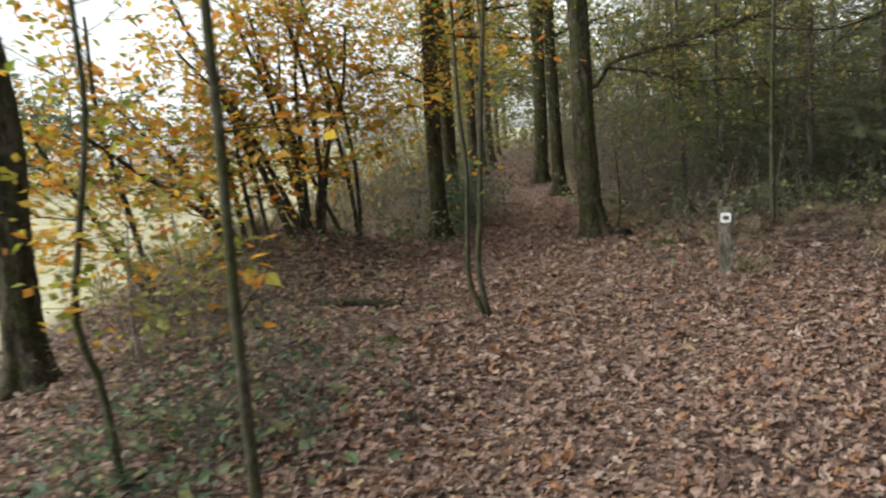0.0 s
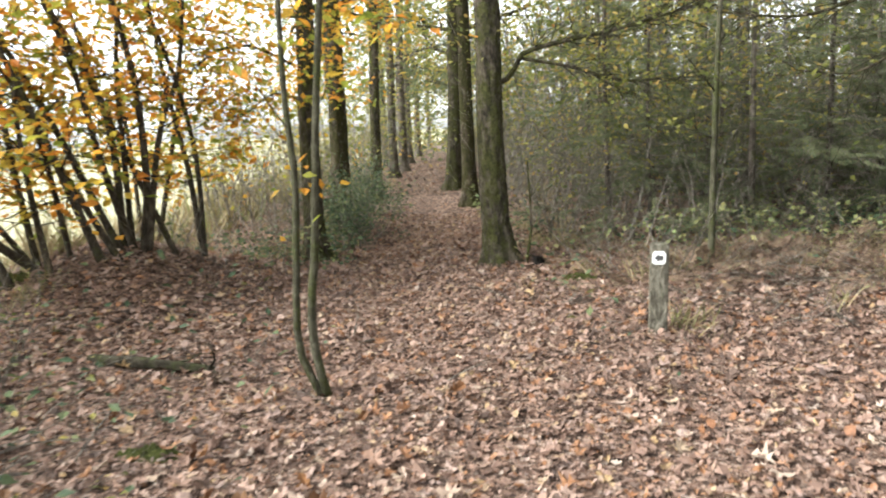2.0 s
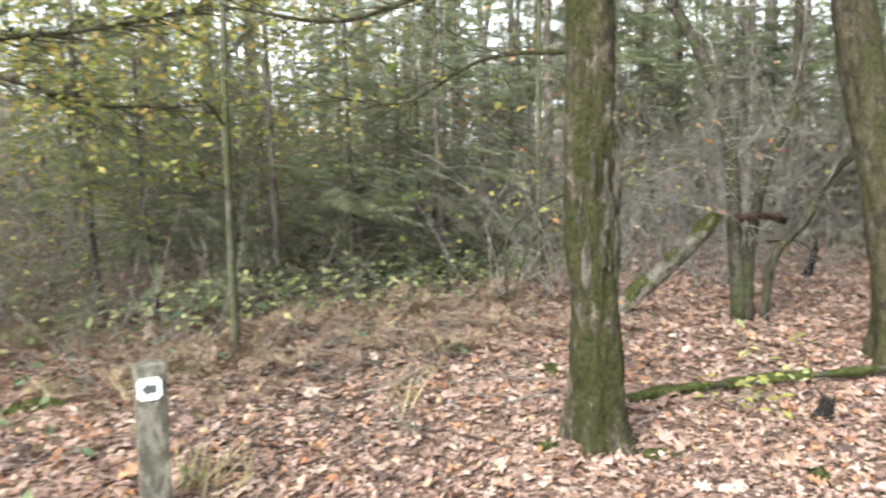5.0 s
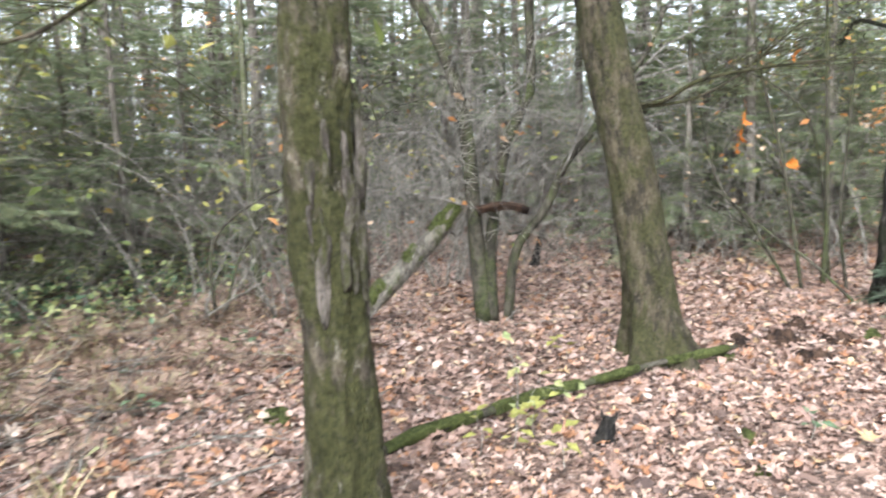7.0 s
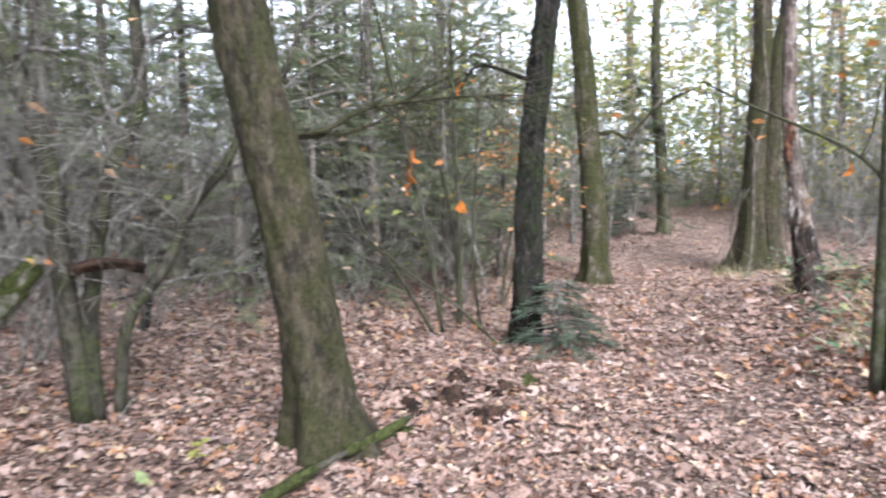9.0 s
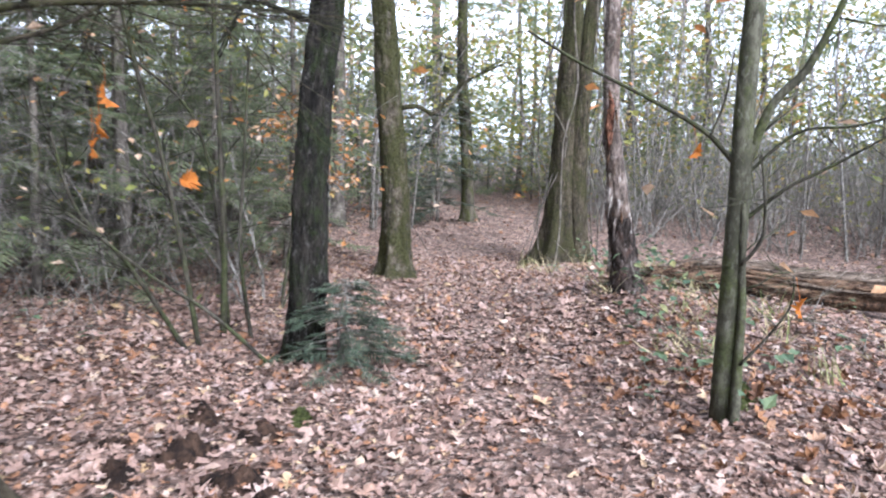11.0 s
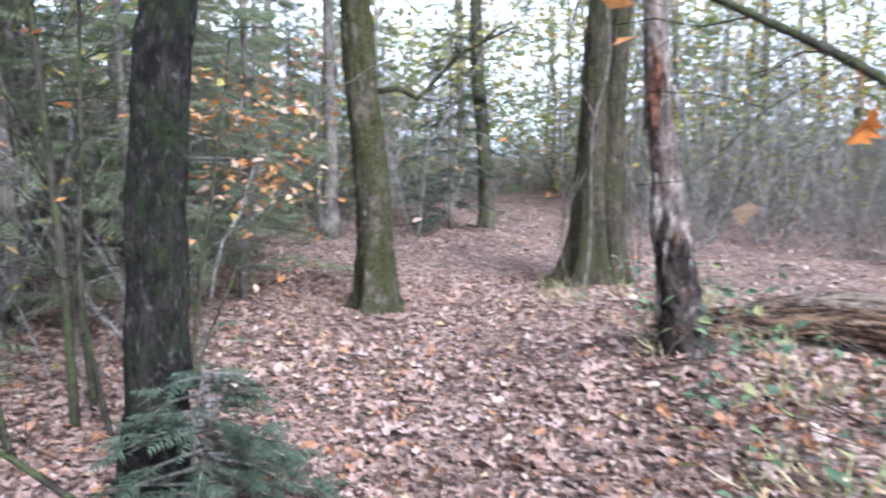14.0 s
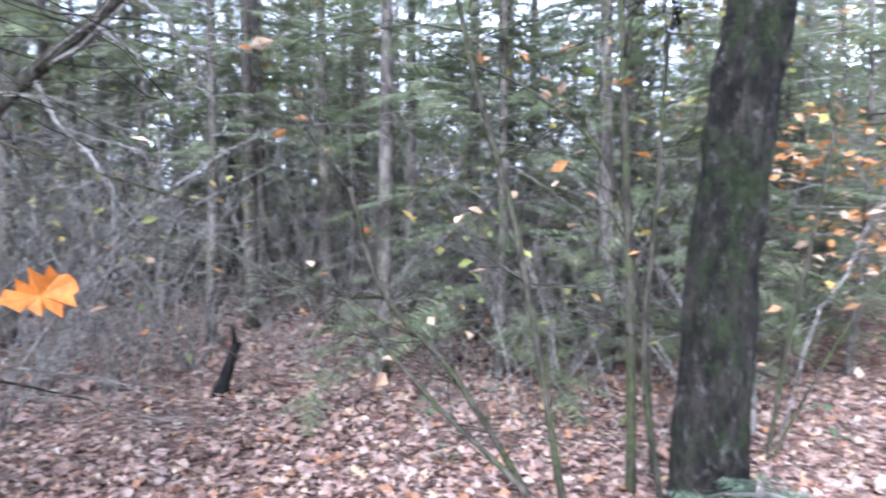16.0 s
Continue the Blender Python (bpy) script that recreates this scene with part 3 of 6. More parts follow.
big_tree("oak_tree", "dark oak trunk hung with orange leaves at the wood's edge", [(-1.06, 10.05, 0), (-1.03, 10.05, 1.27), (-0.98, 10.05, 2.42), (-0.94, 10.05, 3.5)], 0.128, BARK_OAK, 4,
         [([(-1.13, 10.05, 2.5), (-1.5, 9.6, 2.7), (-1.75, 9.1, 2.6), (-1.9, 8.6, 2.3)], 0.022), ([(-1.13, 10.05, 2.9), (-0.85, 9.6, 3.0), (-0.6, 9.2, 2.7)], 0.02), ([(-1.13, 10.05, 2.1), (-1.3, 9.7, 2.15), (-1.45, 9.4, 2.0)], 0.013)], dict(AU, low=700), group="trees along the side path", crown_from=3.0)
big_tree("oak_tree", "mossy oak close behind its dark neighbour", [(-1.28, 12.8, 0), (-1.25, 12.8, 1.6), (-1.2, 12.8, 3.7)], 0.155, BARK_MOSSY, 5, crown=AU, group="trees along the side path", crown_from=3.2)
big_tree("oak_tree", "slim leaning oak at the meadow's edge", [(-2.08, 16.6, 0), (-2.12, 16.6, 1.6), (-2.2, 16.6, 3.4)], 0.085, BARK_OAK, 6, crown=YG, group="trees along the side path", crown_from=3.2)
big_tree("oak_tree", "slender dark oak bordering the side path", [(-1.26, 16.3, 0), (-1.22, 16.3, 1.56), (-1.08, 16.34, 4.5)], 0.115, BARK_OAK, 7, crown=YG, group="trees along the side path", crown_from=3.4)
for k, (x, y, r) in enumerate([(-1.75, 22.5, 0.13), (-1.85, 25.5, 0.16), (0.15, 23.5, 0.15), (-0.05, 29.0, 0.16), (-2.3, 31.0, 0.15), (-0.3, 35.0, 0.16), (-2.6, 37.5, 0.15)]):
    big_tree("oak_tree", "greyish oak in the distant row along the side path", [(x, y, 0), (x + 0.03, y, 2.0), (x + 0.08, y, 4.0)], r, BARK_FAR, 20 + k, crown=YG, group="trees along the side path", sides=14, crown_from=2.8)
big_tree("oak_tree", "thick mossy oak with a patch of bare flaking bark", [(4.65, 6.0, 0), (4.62, 5.99, 0.64), (4.60, 6.0, 1.14), (4.59, 6.01, 1.62), (4.6, 6.0, 2.07), (4.58, 6.0, 3.0)], 0.135, BARK_MOSSY, 8,
         [([(4.6, 6.0, 2.35), (4.2, 6.5, 2.5), (3.7, 7.0, 2.35), (3.2, 7.4, 2.45)], 0.022), ([(4.6, 6.0, 2.1), (4.25, 6.4, 2.1), (4.0, 6.9, 1.9), (3.7, 7.2, 1.95)], 0.014)], dict(SPARSE, low=60), flare=0.55, twigs=2)
big_tree("oak_tree", "leaning grey-brown oak with a broad foot", [(7.47, 5.72, 0), (7.44, 5.79, 0.54), (7.40, 5.90, 1.30), (7.36, 6.01, 1.86), (7.32, 6.10, 2.41)], 0.165, BARK_GREY, 9,
         [([(7.42, 5.86, 1.72), (7.46, 5.70, 1.74), (7.51, 5.51, 1.85), (7.57, 5.22, 1.90), (7.63, 4.76, 1.93)], 0.017), ([(7.42, 5.86, 1.70), (7.55, 5.57, 1.74), (7.72, 5.35, 1.86), (8.0, 5.0, 2.2)], 0.012)],
         SPARSE, flare=0.75, twigs=2, butt=0.22)
big_tree("oak_tree", "nearly black trunk with green moss beside the path", [(9.86, 4.53, 0), (9.90, 4.48, 0.72), (9.95, 4.47, 1.31), (10.0, 4.43, 1.89), (10.03, 4.38, 2.3)], 0.125, BARK_DARK, 10,
         [([(9.86, 4.5, 2.3), (10.4, 4.9, 2.5), (11.2, 5.1, 2.4)], 0.02)], dict(SPARSE, low=60), flare=0.25, rough=0.08)
big_tree("oak_tree", "olive-green mossy oak with one crooked low branch", [(13.51, 3.36, 0), (13.51, 3.38, 0.94), (13.52, 3.48, 2.10), (13.52, 3.54, 2.94)], 0.165, BARK_MOSSY, 11,
         [([(13.51, 3.35, 2.02), (13.48, 3.12, 2.05), (13.46, 2.98, 1.96), (13.43, 2.8, 2.14), (13.39, 2.6, 2.35), (13.3, 2.1, 2.6)], 0.03)], dict(YG, low=60), flare=0.55, twigs=1, butt=0.3)
big_tree("oak_tree", "grey trunk wrapped in thin hanging climbers", [(13.95, 1.15, 0), (13.93, 1.12, 1.22), (13.92, 1.1, 2.53), (13.9, 1.08, 3.2)], 0.15, BARK_GREY, 12, crown=SPARSE, flare=0.9, butt=0.8)
big_tree("oak_tree", "second grey trunk grown close to its neighbour", [(13.85, 0.88, 0), (13.86, 0.92, 1.22), (13.85, 0.90, 2.5), (13.86, 0.86, 3.2)], 0.115, BARK_GREY, 13, crown=SPARSE, flare=0.6, butt=0.4)
big_tree("pine_tree", "slim dark trunk standing beside the distant path", [(19.0, 1.11, 0), (19.02, 1.2, 1.9), (19.04, 1.3, 2.9)], 0.13, BARK_OAK, 14, crown=YG, sides=14)
big_tree("oak_tree", "thick dark trunk at the meadow's edge", [(-3.45, 4.0, 0), (-3.38, 4.05, 1.32), (-3.33, 4.1, 2.2)], 0.15, BARK_OAK, 15, crown=AU)


def sapling(name, label, stems, material, seed, leaves=None, twig=0.5, kids=3, count=200, group="", size=(0.05, 0.1), category="sapling", depth=1, every=2):
    """A young tree of several stems; stems: lists of (points, radius) in the world."""
    rng = np.random.default_rng(seed)
    b = np.array(stems[0][0][0], float)
    b[2] = gz(b[0], b[1])
    root = thing(name, b, label, category, group)
    tips = []
    for pts, r, *own in stems:
        wood = own[0] if own else material
        g, tw = Geo(), Geo()
        loc = np.array(pts, float) - b
        if abs(loc[0][2]) < 0.25 and np.linalg.norm(loc[0][:2]) < 0.6:
            loc[0][2] = gz(loc[0][0] + b[0], loc[0][1] + b[1]) - b[2] - 0.05
        ln = smooth_line(loc, 22)
        g.tube(ln, np.linspace(r, r * 0.45, 22), 9)
        for k in range(6, 22, every):
            for _ in range(kids):
                dd = unit(unit(ln[k] - ln[k - 1]) * 0.6 + rng.normal(0, 0.8, 3) * (1, 1, 0.5))
                grow(tw, tips, ln[k], dd, twig * rng.uniform(0.5, 1.3), r * 0.22, depth, rng, 4, 4, 0.7, 0.0)
        part("stem", g, wood, root)
        if tw.n:
            tagged(part("twigwork", tw, BARK_TWIG if depth > 1 else material, root), kind="stuff")
    if leaves and tips:
        tagged(part("foliage", foliage(tips, rng, count, size, 0.06), leaves, root, "", False), kind="stuff")
    return root


def up(line, extra):
    """Carries a stem further up in its own direction."""
    a, b = np.array(line[-2], float), np.array(line[-1], float)
    d = (b - a) / np.linalg.norm(b - a)
    return list(line) + [tuple(b + d * extra)]


sapling("sapling", "slim two-stemmed grey sapling bent at its foot",
        [(up([(0.17, 5.35, 0), (0.03, 5.35, 0.35), (0.05, 5.35, 0.85), (0.09, 5.35, 1.38), (0.07, 5.35, 1.87), (0.08, 5.35, 2.4)], 1.2), 0.026),
         (up([(0.19, 5.36, 0), (0.13, 5.35, 0.30), (0.12, 5.35, 0.58), (0.16, 5.35, 0.86), (0.20, 5.35, 1.24), (0.24, 5.35, 1.7), (0.32, 5.35, 2.4)], 1.4), 0.03)], BARK_SAPLING, 31, AUTUMN, 0.4, 1, 90, every=4)
sapling("sapling", "straight thin grey-green sapling among brambles", [(up([(-0.38, 1.62, 0), (-0.36, 1.63, 0.9), (-0.31, 1.63, 1.81), (-0.30, 1.63, 2.1), (-0.29, 1.64, 2.4)], 1.4), 0.028)], BARK_SAPLING, 32, AUTUMN, 0.4, 1, 60, every=4)
sapling("sapling", "crooked thin sapling with yellow leaves", [(up([(-1.4, 2.2, 0), (-1.5, 2.3, 0.6), (-1.5, 2.2, 0.93), (-1.39, 2.21, 1.43), (-1.3, 2.27, 1.97), (-1.28, 2.28, 2.49)], 1.0), 0.024)], BARK_SAPLING, 33, AUTUMN, 0.6, 2, 260, every=3)

# hazel-like thicket on the bank, in autumn leaf
thick_rng = np.random.default_rng(5)
THICKETS = [
    [[(-2.37, 8.2, 0.55), (-2.27, 8.25, 1.27), (-2.28, 8.25, 2.36), (-2.42, 8.19, 3.22), (-2.6, 8.1, 4.2)], [(-2.45, 8.2, 0.55), (-2.63, 8.09, 1.48), (-2.75, 8.03, 2.37), (-2.95, 7.96, 3.1)],
     [(-2.32, 8.2, 0.55), (-2.11, 8.33, 1.75), (-1.89, 8.42, 2.34), (-1.75, 8.46, 3.2)], [(-2.5, 8.25, 0.55), (-2.5, 8.3, 1.6), (-2.5, 8.4, 2.6), (-2.3, 8.5, 3.6)]],
    [[(-1.92, 8.65, 0.45), (-1.89, 8.64, 1.41), (-1.98, 8.61, 2.17), (-2.23, 8.5, 3.2), (-2.4, 8.5, 4.0)], [(-2.0, 8.8, 0.45), (-2.1, 8.9, 1.3), (-2.3, 9.0, 2.3), (-2.4, 9.0, 3.3)]],
    [[(-3.14, 7.64, 0.5), (-3.2, 7.6, 1.3), (-3.25, 7.6, 2.1), (-3.2, 7.5, 3.2)], [(-2.9, 7.8, 0.6), (-3.0, 7.72, 1.7), (-3.2, 7.63, 2.38), (-3.6, 7.41, 3.0)], [(-3.2, 7.7, 0.5), (-3.5, 7.4, 1.2), (-3.9, 7.1, 1.9), (-4.2, 6.9, 2.4)],
     [(-3.1, 7.6, 0.5), (-3.4, 7.0, 1.1), (-3.7, 6.4, 1.6), (-3.9, 5.9, 2.0)]],
    [[(-2.47, 8.0, 0.5), (-3.09, 8.0, 2.03), (-3.68, 8.0, 3.21), (-3.9, 8.0, 3.8)], [(-2.1, 8.4, 0.5), (-2.67, 8.4, 1.95), (-2.95, 8.4, 3.09), (-3.1, 8.4, 3.9)], [(-2.39, 7.8, 0.5), (-2.85, 7.8, 1.41), (-3.23, 7.8, 2.28), (-3.35, 7.8, 3.0)],
     [(-2.52, 7.7, 0.5), (-2.99, 7.6, 2.08), (-3.32, 7.6, 2.9)], [(-2.56, 8.2, 0.5), (-2.58, 8.2, 1.94), (-2.95, 8.2, 2.83), (-3.2, 8.2, 3.6)]],
    [[(-3.12, 7.2, 0.4), (-3.49, 7.2, 1.32), (-3.89, 7.2, 1.94)], [(-2.87, 7.4, 0.4), (-2.97, 7.4, 1.5), (-2.97, 7.4, 2.25)]],
    [[(-3.6, 6.2, 0.2), (-3.7, 6.1, 1.2), (-3.8, 6.0, 2.2), (-3.7, 5.9, 3.2)], [(-3.7, 6.3, 0.2), (-4.1, 6.2, 1.0), (-4.4, 6.0, 1.7), (-4.6, 5.8, 2.3)]],
    [[(-3.3, 10.0, 0.3), (-3.3, 10.0, 1.4), (-3.4, 10.1, 2.5), (-3.3, 10.1, 3.6)], [(-3.2, 10.1, 0.3), (-2.9, 10.2, 1.4), (-2.7, 10.3, 2.4), (-2.6, 10.3, 3.4)]],
]
for k, stems in enumerate(THICKETS):
    sapling("autumn_shrub", "many-stemmed shrub with yellow and orange leaves on the bank", [(s, thick_rng.uniform(0.030, 0.046)) for s in stems], BARK_THICKET, 40 + k, AUTUMN, 0.8, 2, (1100, 900, 1500, 1300, 600, 1200, 1300)[k], "shrubs on the bank", (0.07, 0.15), "shrub", every=2)



def bark_patch(cx, cy, r, a0, a1, z0, z1, seed):
    """A ragged shell of paler bark that lies on a trunk."""
    rng = np.random.default_rng(seed)
    na, nz = 8, 16
    ph = rng.uniform(0, 6.28, 4)
    a = np.radians(np.linspace(a0, a1, na))[None]
    u = np.linspace(0, 1, nz)[:, None]
    lo = z0 + 0.06 * np.sin(5 * a + ph[0]) + 0.03 * np.sin(23 * a + ph[1])
    hi = z1 + 0.06 * np.sin(6 * a + ph[2]) + 0.03 * np.sin(21 * a + ph[3])
    z = lo + (hi - lo) * u
    wav = a + np.radians(5) * np.sin(11 * z + ph[0]) * (np.abs(np.linspace(-1, 1, na))[None] ** 3)
    rr = r + 0.006 * np.sin(17 * z + 5 * a) - 0.03 * np.maximum(np.abs(2 * u - 1), np.abs(np.linspace(-1, 1, na))[None]) ** 8
    g = Geo()
    i = (np.arange(nz - 1)[:, None] * na + np.arange(na - 1)[None]).ravel()
    g.add(np.stack([cx + rr * np.cos(wav), cy + rr * np.sin(wav), z * np.ones_like(a)], -1), np.stack([i, i + 1, i + na + 1, i + na], -1))
    return g


mossy_oak = [o for o in bpy.data.objects if o.name.startswith("oak_tree") and abs(o.location.x - 4.65) < 0.01][0]
flake_rng = np.random.default_rng(12)
for _ in range(26):
    a0, z0 = flake_rng.uniform(185, 320), flake_rng.uniform(0.86, 1.42)
    part("bark_flake", bark_patch(-0.04, 0.0, flake_rng.uniform(0.141, 0.152), a0, a0 + flake_rng.uniform(9, 20), z0, z0 + flake_rng.uniform(0.12, 0.30), int(flake_rng.integers(1, 999))), BARK_PATCH, mossy_oak, "pale flaking bark")

# the forked tree with a leaning dead limb
sapling("forked_tree", "dark many-stemmed tree with bare tangled branches",
        [(up([(7.83, 7.34, 0.1), (7.79, 7.39, 0.82), (7.76, 7.44, 1.62), (7.68, 7.56, 2.22), (7.55, 7.75, 2.67)], 2.5), 0.075), (up([(7.88, 7.29, 0.1), (7.86, 7.28, 0.68), (7.94, 7.14, 1.57), (8.03, 6.99, 1.88), (8.03, 6.98, 2.63)], 1.5), 0.058),
         ([(7.92, 7.17, 0.1), (7.96, 7.09, 0.63), (8.08, 6.88, 0.95), (8.15, 6.73, 1.32), (8.3, 6.55, 1.58), (8.43, 6.50, 1.79), (8.59, 6.42, 1.98), (8.76, 6.29, 2.19), (9.0, 6.2, 2.6)], 0.046),
         ([(7.78, 7.42, 1.30), (7.38, 7.5, 1.57), (6.86, 7.5, 1.59), (6.46, 7.5, 1.53)], 0.016, BARK_TWIG), ([(7.78, 7.42, 1.15), (7.23, 7.5, 1.45), (6.72, 7.5, 1.35)], 0.012, BARK_TWIG), ([(7.79, 7.4, 0.98), (7.2, 7.5, 1.12), (6.48, 7.5, 1.21)], 0.012, BARK_TWIG),
         ([(7.90, 7.2, 1.2), (8.4, 7.2, 1.35), (8.9, 7.3, 1.45)], 0.013, BARK_TWIG), ([(7.93, 7.15, 0.75), (8.5, 7.2, 0.7), (9.1, 7.3, 0.45)], 0.011, BARK_FORK)], BARK_FORK, 50, ORANGE, 1.0, 3, 70, category="tree", depth=2, every=3)


sapling("hazel_sapling", "thin arching hazel with pale yellow leaves behind a mossy oak", [([(6.35, 9.0, 0), (6.3, 8.8, 0.9), (7.75, 8.4, 1.59), (7.71, 8.4, 2.01), (7.99, 8.3, 2.09)], 0.016), ([(6.38, 9.0, 0), (6.6, 8.8, 0.8), (7.99, 8.4, 1.84), (8.29, 8.2, 1.94)], 0.012)], BARK_FORK, 51, PALE_YELLOW, 0.45, 3, 110, every=2, size=(0.05, 0.09))


def log_shape(seed, rough=0.12):
    rng = np.random.default_rng(seed)
    p = rng.uniform(0, 6.28, 8)
    return lambda th, s, z: 1 + rough * (np.sin(3 * th + p[0] + 2 * s) + 0.6 * np.sin(5 * th + p[1] + 9 * s) + 0.4 * np.sin(9 * th + p[2]) + 0.5 * np.sin(14 * s + p[3]))


def fallen(name, label, pts, r0, r1, material, seed, rough=0.12, sides=14, category="log", rings=26, twigs=0):
    g = Geo()
    b = np.array(pts[0], float)
    ln = smooth_line(np.array(pts, float) - b, rings)
    g.tube(ln, np.linspace(r0, r1, rings), sides, log_shape(seed, rough))
    rng = np.random.default_rng(seed)
    for _ in range(twigs):
        i = rng.integers(rings // 3, rings - 1)
        grow(g, [], ln[i], unit(rng.normal(0, 1, 3) * (1, 1, 0.4) + (0, 0, 0.3)), rng.uniform(0.2, 0.5), r1 * 0.5, 1, rng, 4, 3)
    ob = part(name, g, material, None, "")
    ob.location = b
    return tagged(ob, label, category)


LIMB_LINE = [(7.1, 8.22, 0.02), (7.42, 7.84, 0.51), (7.72, 7.46, 1.02)]


def dead_limb():
    """A broken limb that leans into the forked tree, with moss along its upper side."""
    base = np.array(LIMB_LINE[0])
    root = thing("dead_limb", base, "pale mossy limb leaning from the ground into a forked tree", "branch")
    ln = smooth_line(np.array(LIMB_LINE) - base, 60)
    rad = np.linspace(0.092, 0.066, 60)
    rough = knobs(320, 20, 12)
    g = Geo()
    g.tube(ln, rad, 36, lambda th, s, z: 1 + 0.10 * rough(th, z) + 0.05 * np.sin(3 * th + 4 * s))
    part("wood", g, BARK_PALE, root)
    for k, (a, c) in enumerate([(8, 21), (30, 38), (44, 59)]):
        g = Geo()
        n = c - a
        swell = 0.7 + 0.32 * np.sin(np.linspace(0.2, 2.95, n)) ** 0.5
        g.tube(ln[a:c] + (-0.012, 0.006, 0.016), rad[a:c] * swell, 22, log_shape(25 + k, 0.14))
        part("moss_sleeve", g, MOSS, root, "green moss")


dead_limb()
MOSSY_LINE = [(5.25, 6.32, 0.04), (5.55, 6.26, 0.05), (5.85, 6.12, 0.07), (6.15, 6.08, 0.05), (6.5, 5.88, 0.07), (6.8, 5.80, 0.05), (7.1, 5.62, 0.08), (7.45, 5.42, 0.08), (7.85, 5.3, 0.05)]


def mossy_branch():
    """A fallen branch with sleeves of moss and bare stretches between them."""
    base = np.array(MOSSY_LINE[0])
    root = thing("mossy_branch", base, "long fallen branch partly covered in green moss", "branch")
    ln = smooth_line(np.array(MOSSY_LINE) - base, 90)
    g = Geo()
    g.tube(ln, np.linspace(0.026, 0.014, 90), 10, log_shape(4, 0.1))
    part("wood", g, BARK_FORK, root)
    for k, (a, c) in enumerate([(0, 20), (22, 44), (47, 60), (66, 86)]):
        g = Geo()
        n = c - a
        swell = 0.004 + 0.008 * np.sin(np.linspace(0.15, 3.0, n)) ** 0.6
        g.tube(ln[a:c] + (0, 0, 0.006), np.linspace(0.026, 0.014, 90)[a:c] + swell, 14, log_shape(20 + k, 0.16))
        part("moss_sleeve", g, MOSS, root, "green moss")


mossy_branch()
fallen("bark_slab", "curled rust-brown slab of bark lodged in a forked tree", [(7.62, 7.26, 0.97), (7.70, 7.16, 1.00), (7.78, 7.02, 1.0), (7.86, 6.92, 0.96)], 0.035, 0.03, EARTH, 6, 0.3, category="bark")
fallen("fallen_branch", "weathered grey branch half buried in leaves", [(-1.75, 6.05, 0.10), (-1.4, 5.9, 0.13), (-1.0, 5.85, 0.10), (-0.75, 5.85, 0.06)], 0.045, 0.03, BARK_FORK, 7, 0.1, category="branch", twigs=3)


def stump(name, label, at, r, h, material, seed, tilt=(0, 0)):
    """A broken stump with a ragged top and spreading foot."""
    rng = np.random.default_rng(seed)
    g = Geo()
    z = np.linspace(-0.04, h, 9)
    pts = np.stack([tilt[0] * z, tilt[1] * z, z], -1)
    ph = rng.uniform(0, 6.28, 4)
    jag = lambda th, s, zz: 1 + 0.55 * np.exp(-np.maximum(zz, 0) / (0.3 * h)) * (1 + 0.4 * np.sin(4 * th + ph[0])) + 0.34 * np.sin(5 * th + ph[1]) * s + 0.22 * np.sin(3 * th + ph[2] + 2 * s) + 0.12 * np.sin(9 * th + ph[2])
    g.tube(pts, r * (1 - 0.35 * np.linspace(0, 1, 9)), 15, jag)
    for k in range(5):
        a = rng.uniform(0, 6.28)
        p = pts[-1] + (0.5 * r * np.cos(a), 0.5 * r * np.sin(a), -0.02)
        g.tube([p, p + (0.02 * np.cos(a), 0.02 * np.sin(a), h * rng.uniform(0.15, 0.5))], [r * 0.3, 0.004], 5)
    ob = part(name, g, material)
    ob.location = (at[0], at[1], gz(*at))
    return tagged(ob, label, "stump")


stump("tree_stump", "small blackened stump among fallen leaves", (5.98, 5.5), 0.044, 0.12, CHAR, 1, (0.25, -0.1))
stump("tree_stump", "short rotten leaning stub of a broken stem", (10.56, 8.3), 0.045, 0.40, CHAR, 2, (0.32, -0.1))
stump("tree_stump", "dark rotten stump by the foot of an oak", (1.72, 9.4), 0.07, 0.10, CHAR, 3)


def mound(name, label, at, rx, ry, h, material, seed, rz=0.0):
    """An uneven low clump."""
    rng = np.random.default_rng(seed)
    n, k = 14, 22
    rr, th = np.meshgrid(np.linspace(0.02, 1, n), np.linspace(0, 2 * np.pi, k, endpoint=False), indexing="ij")
    ph = rng.uniform(0, 6.28, 6)
    edge = 1 + 0.22 * np.sin(2 * th + ph[0]) + 0.13 * np.sin(5 * th + ph[1])
    x, y = rx * rr * edge * np.cos(th), ry * rr * edge * np.sin(th)
    z = h * (1 - rr**2) ** 0.7 * (0.75 + 0.25 * np.sin(6 * x / rx + ph[2]) * np.sin(7 * y / ry + ph[3])) + rng.normal(0, 0.10 * h, rr.shape) * (rr > 0.1) - 0.03 * rr
    i = np.arange(n - 1)[:, None] * k
    j, jn = np.arange(k)[None], (np.arange(k)[None] + 1) % k
    g = Geo()
    g.add(np.stack([x, y, z], -1), np.stack([i + j, i + k + j, i + k + jn, i + jn], -1).reshape(-1, 4), [[0, c, c + 1] for c in range(1, k - 1)])
    ob = part(name, g, material)
    ob.matrix_basis = pose(at[0], at[1], gz(*at), 0, 0, rz)
    return tagged(ob, label, "moss" if material is MOSS else "earth")


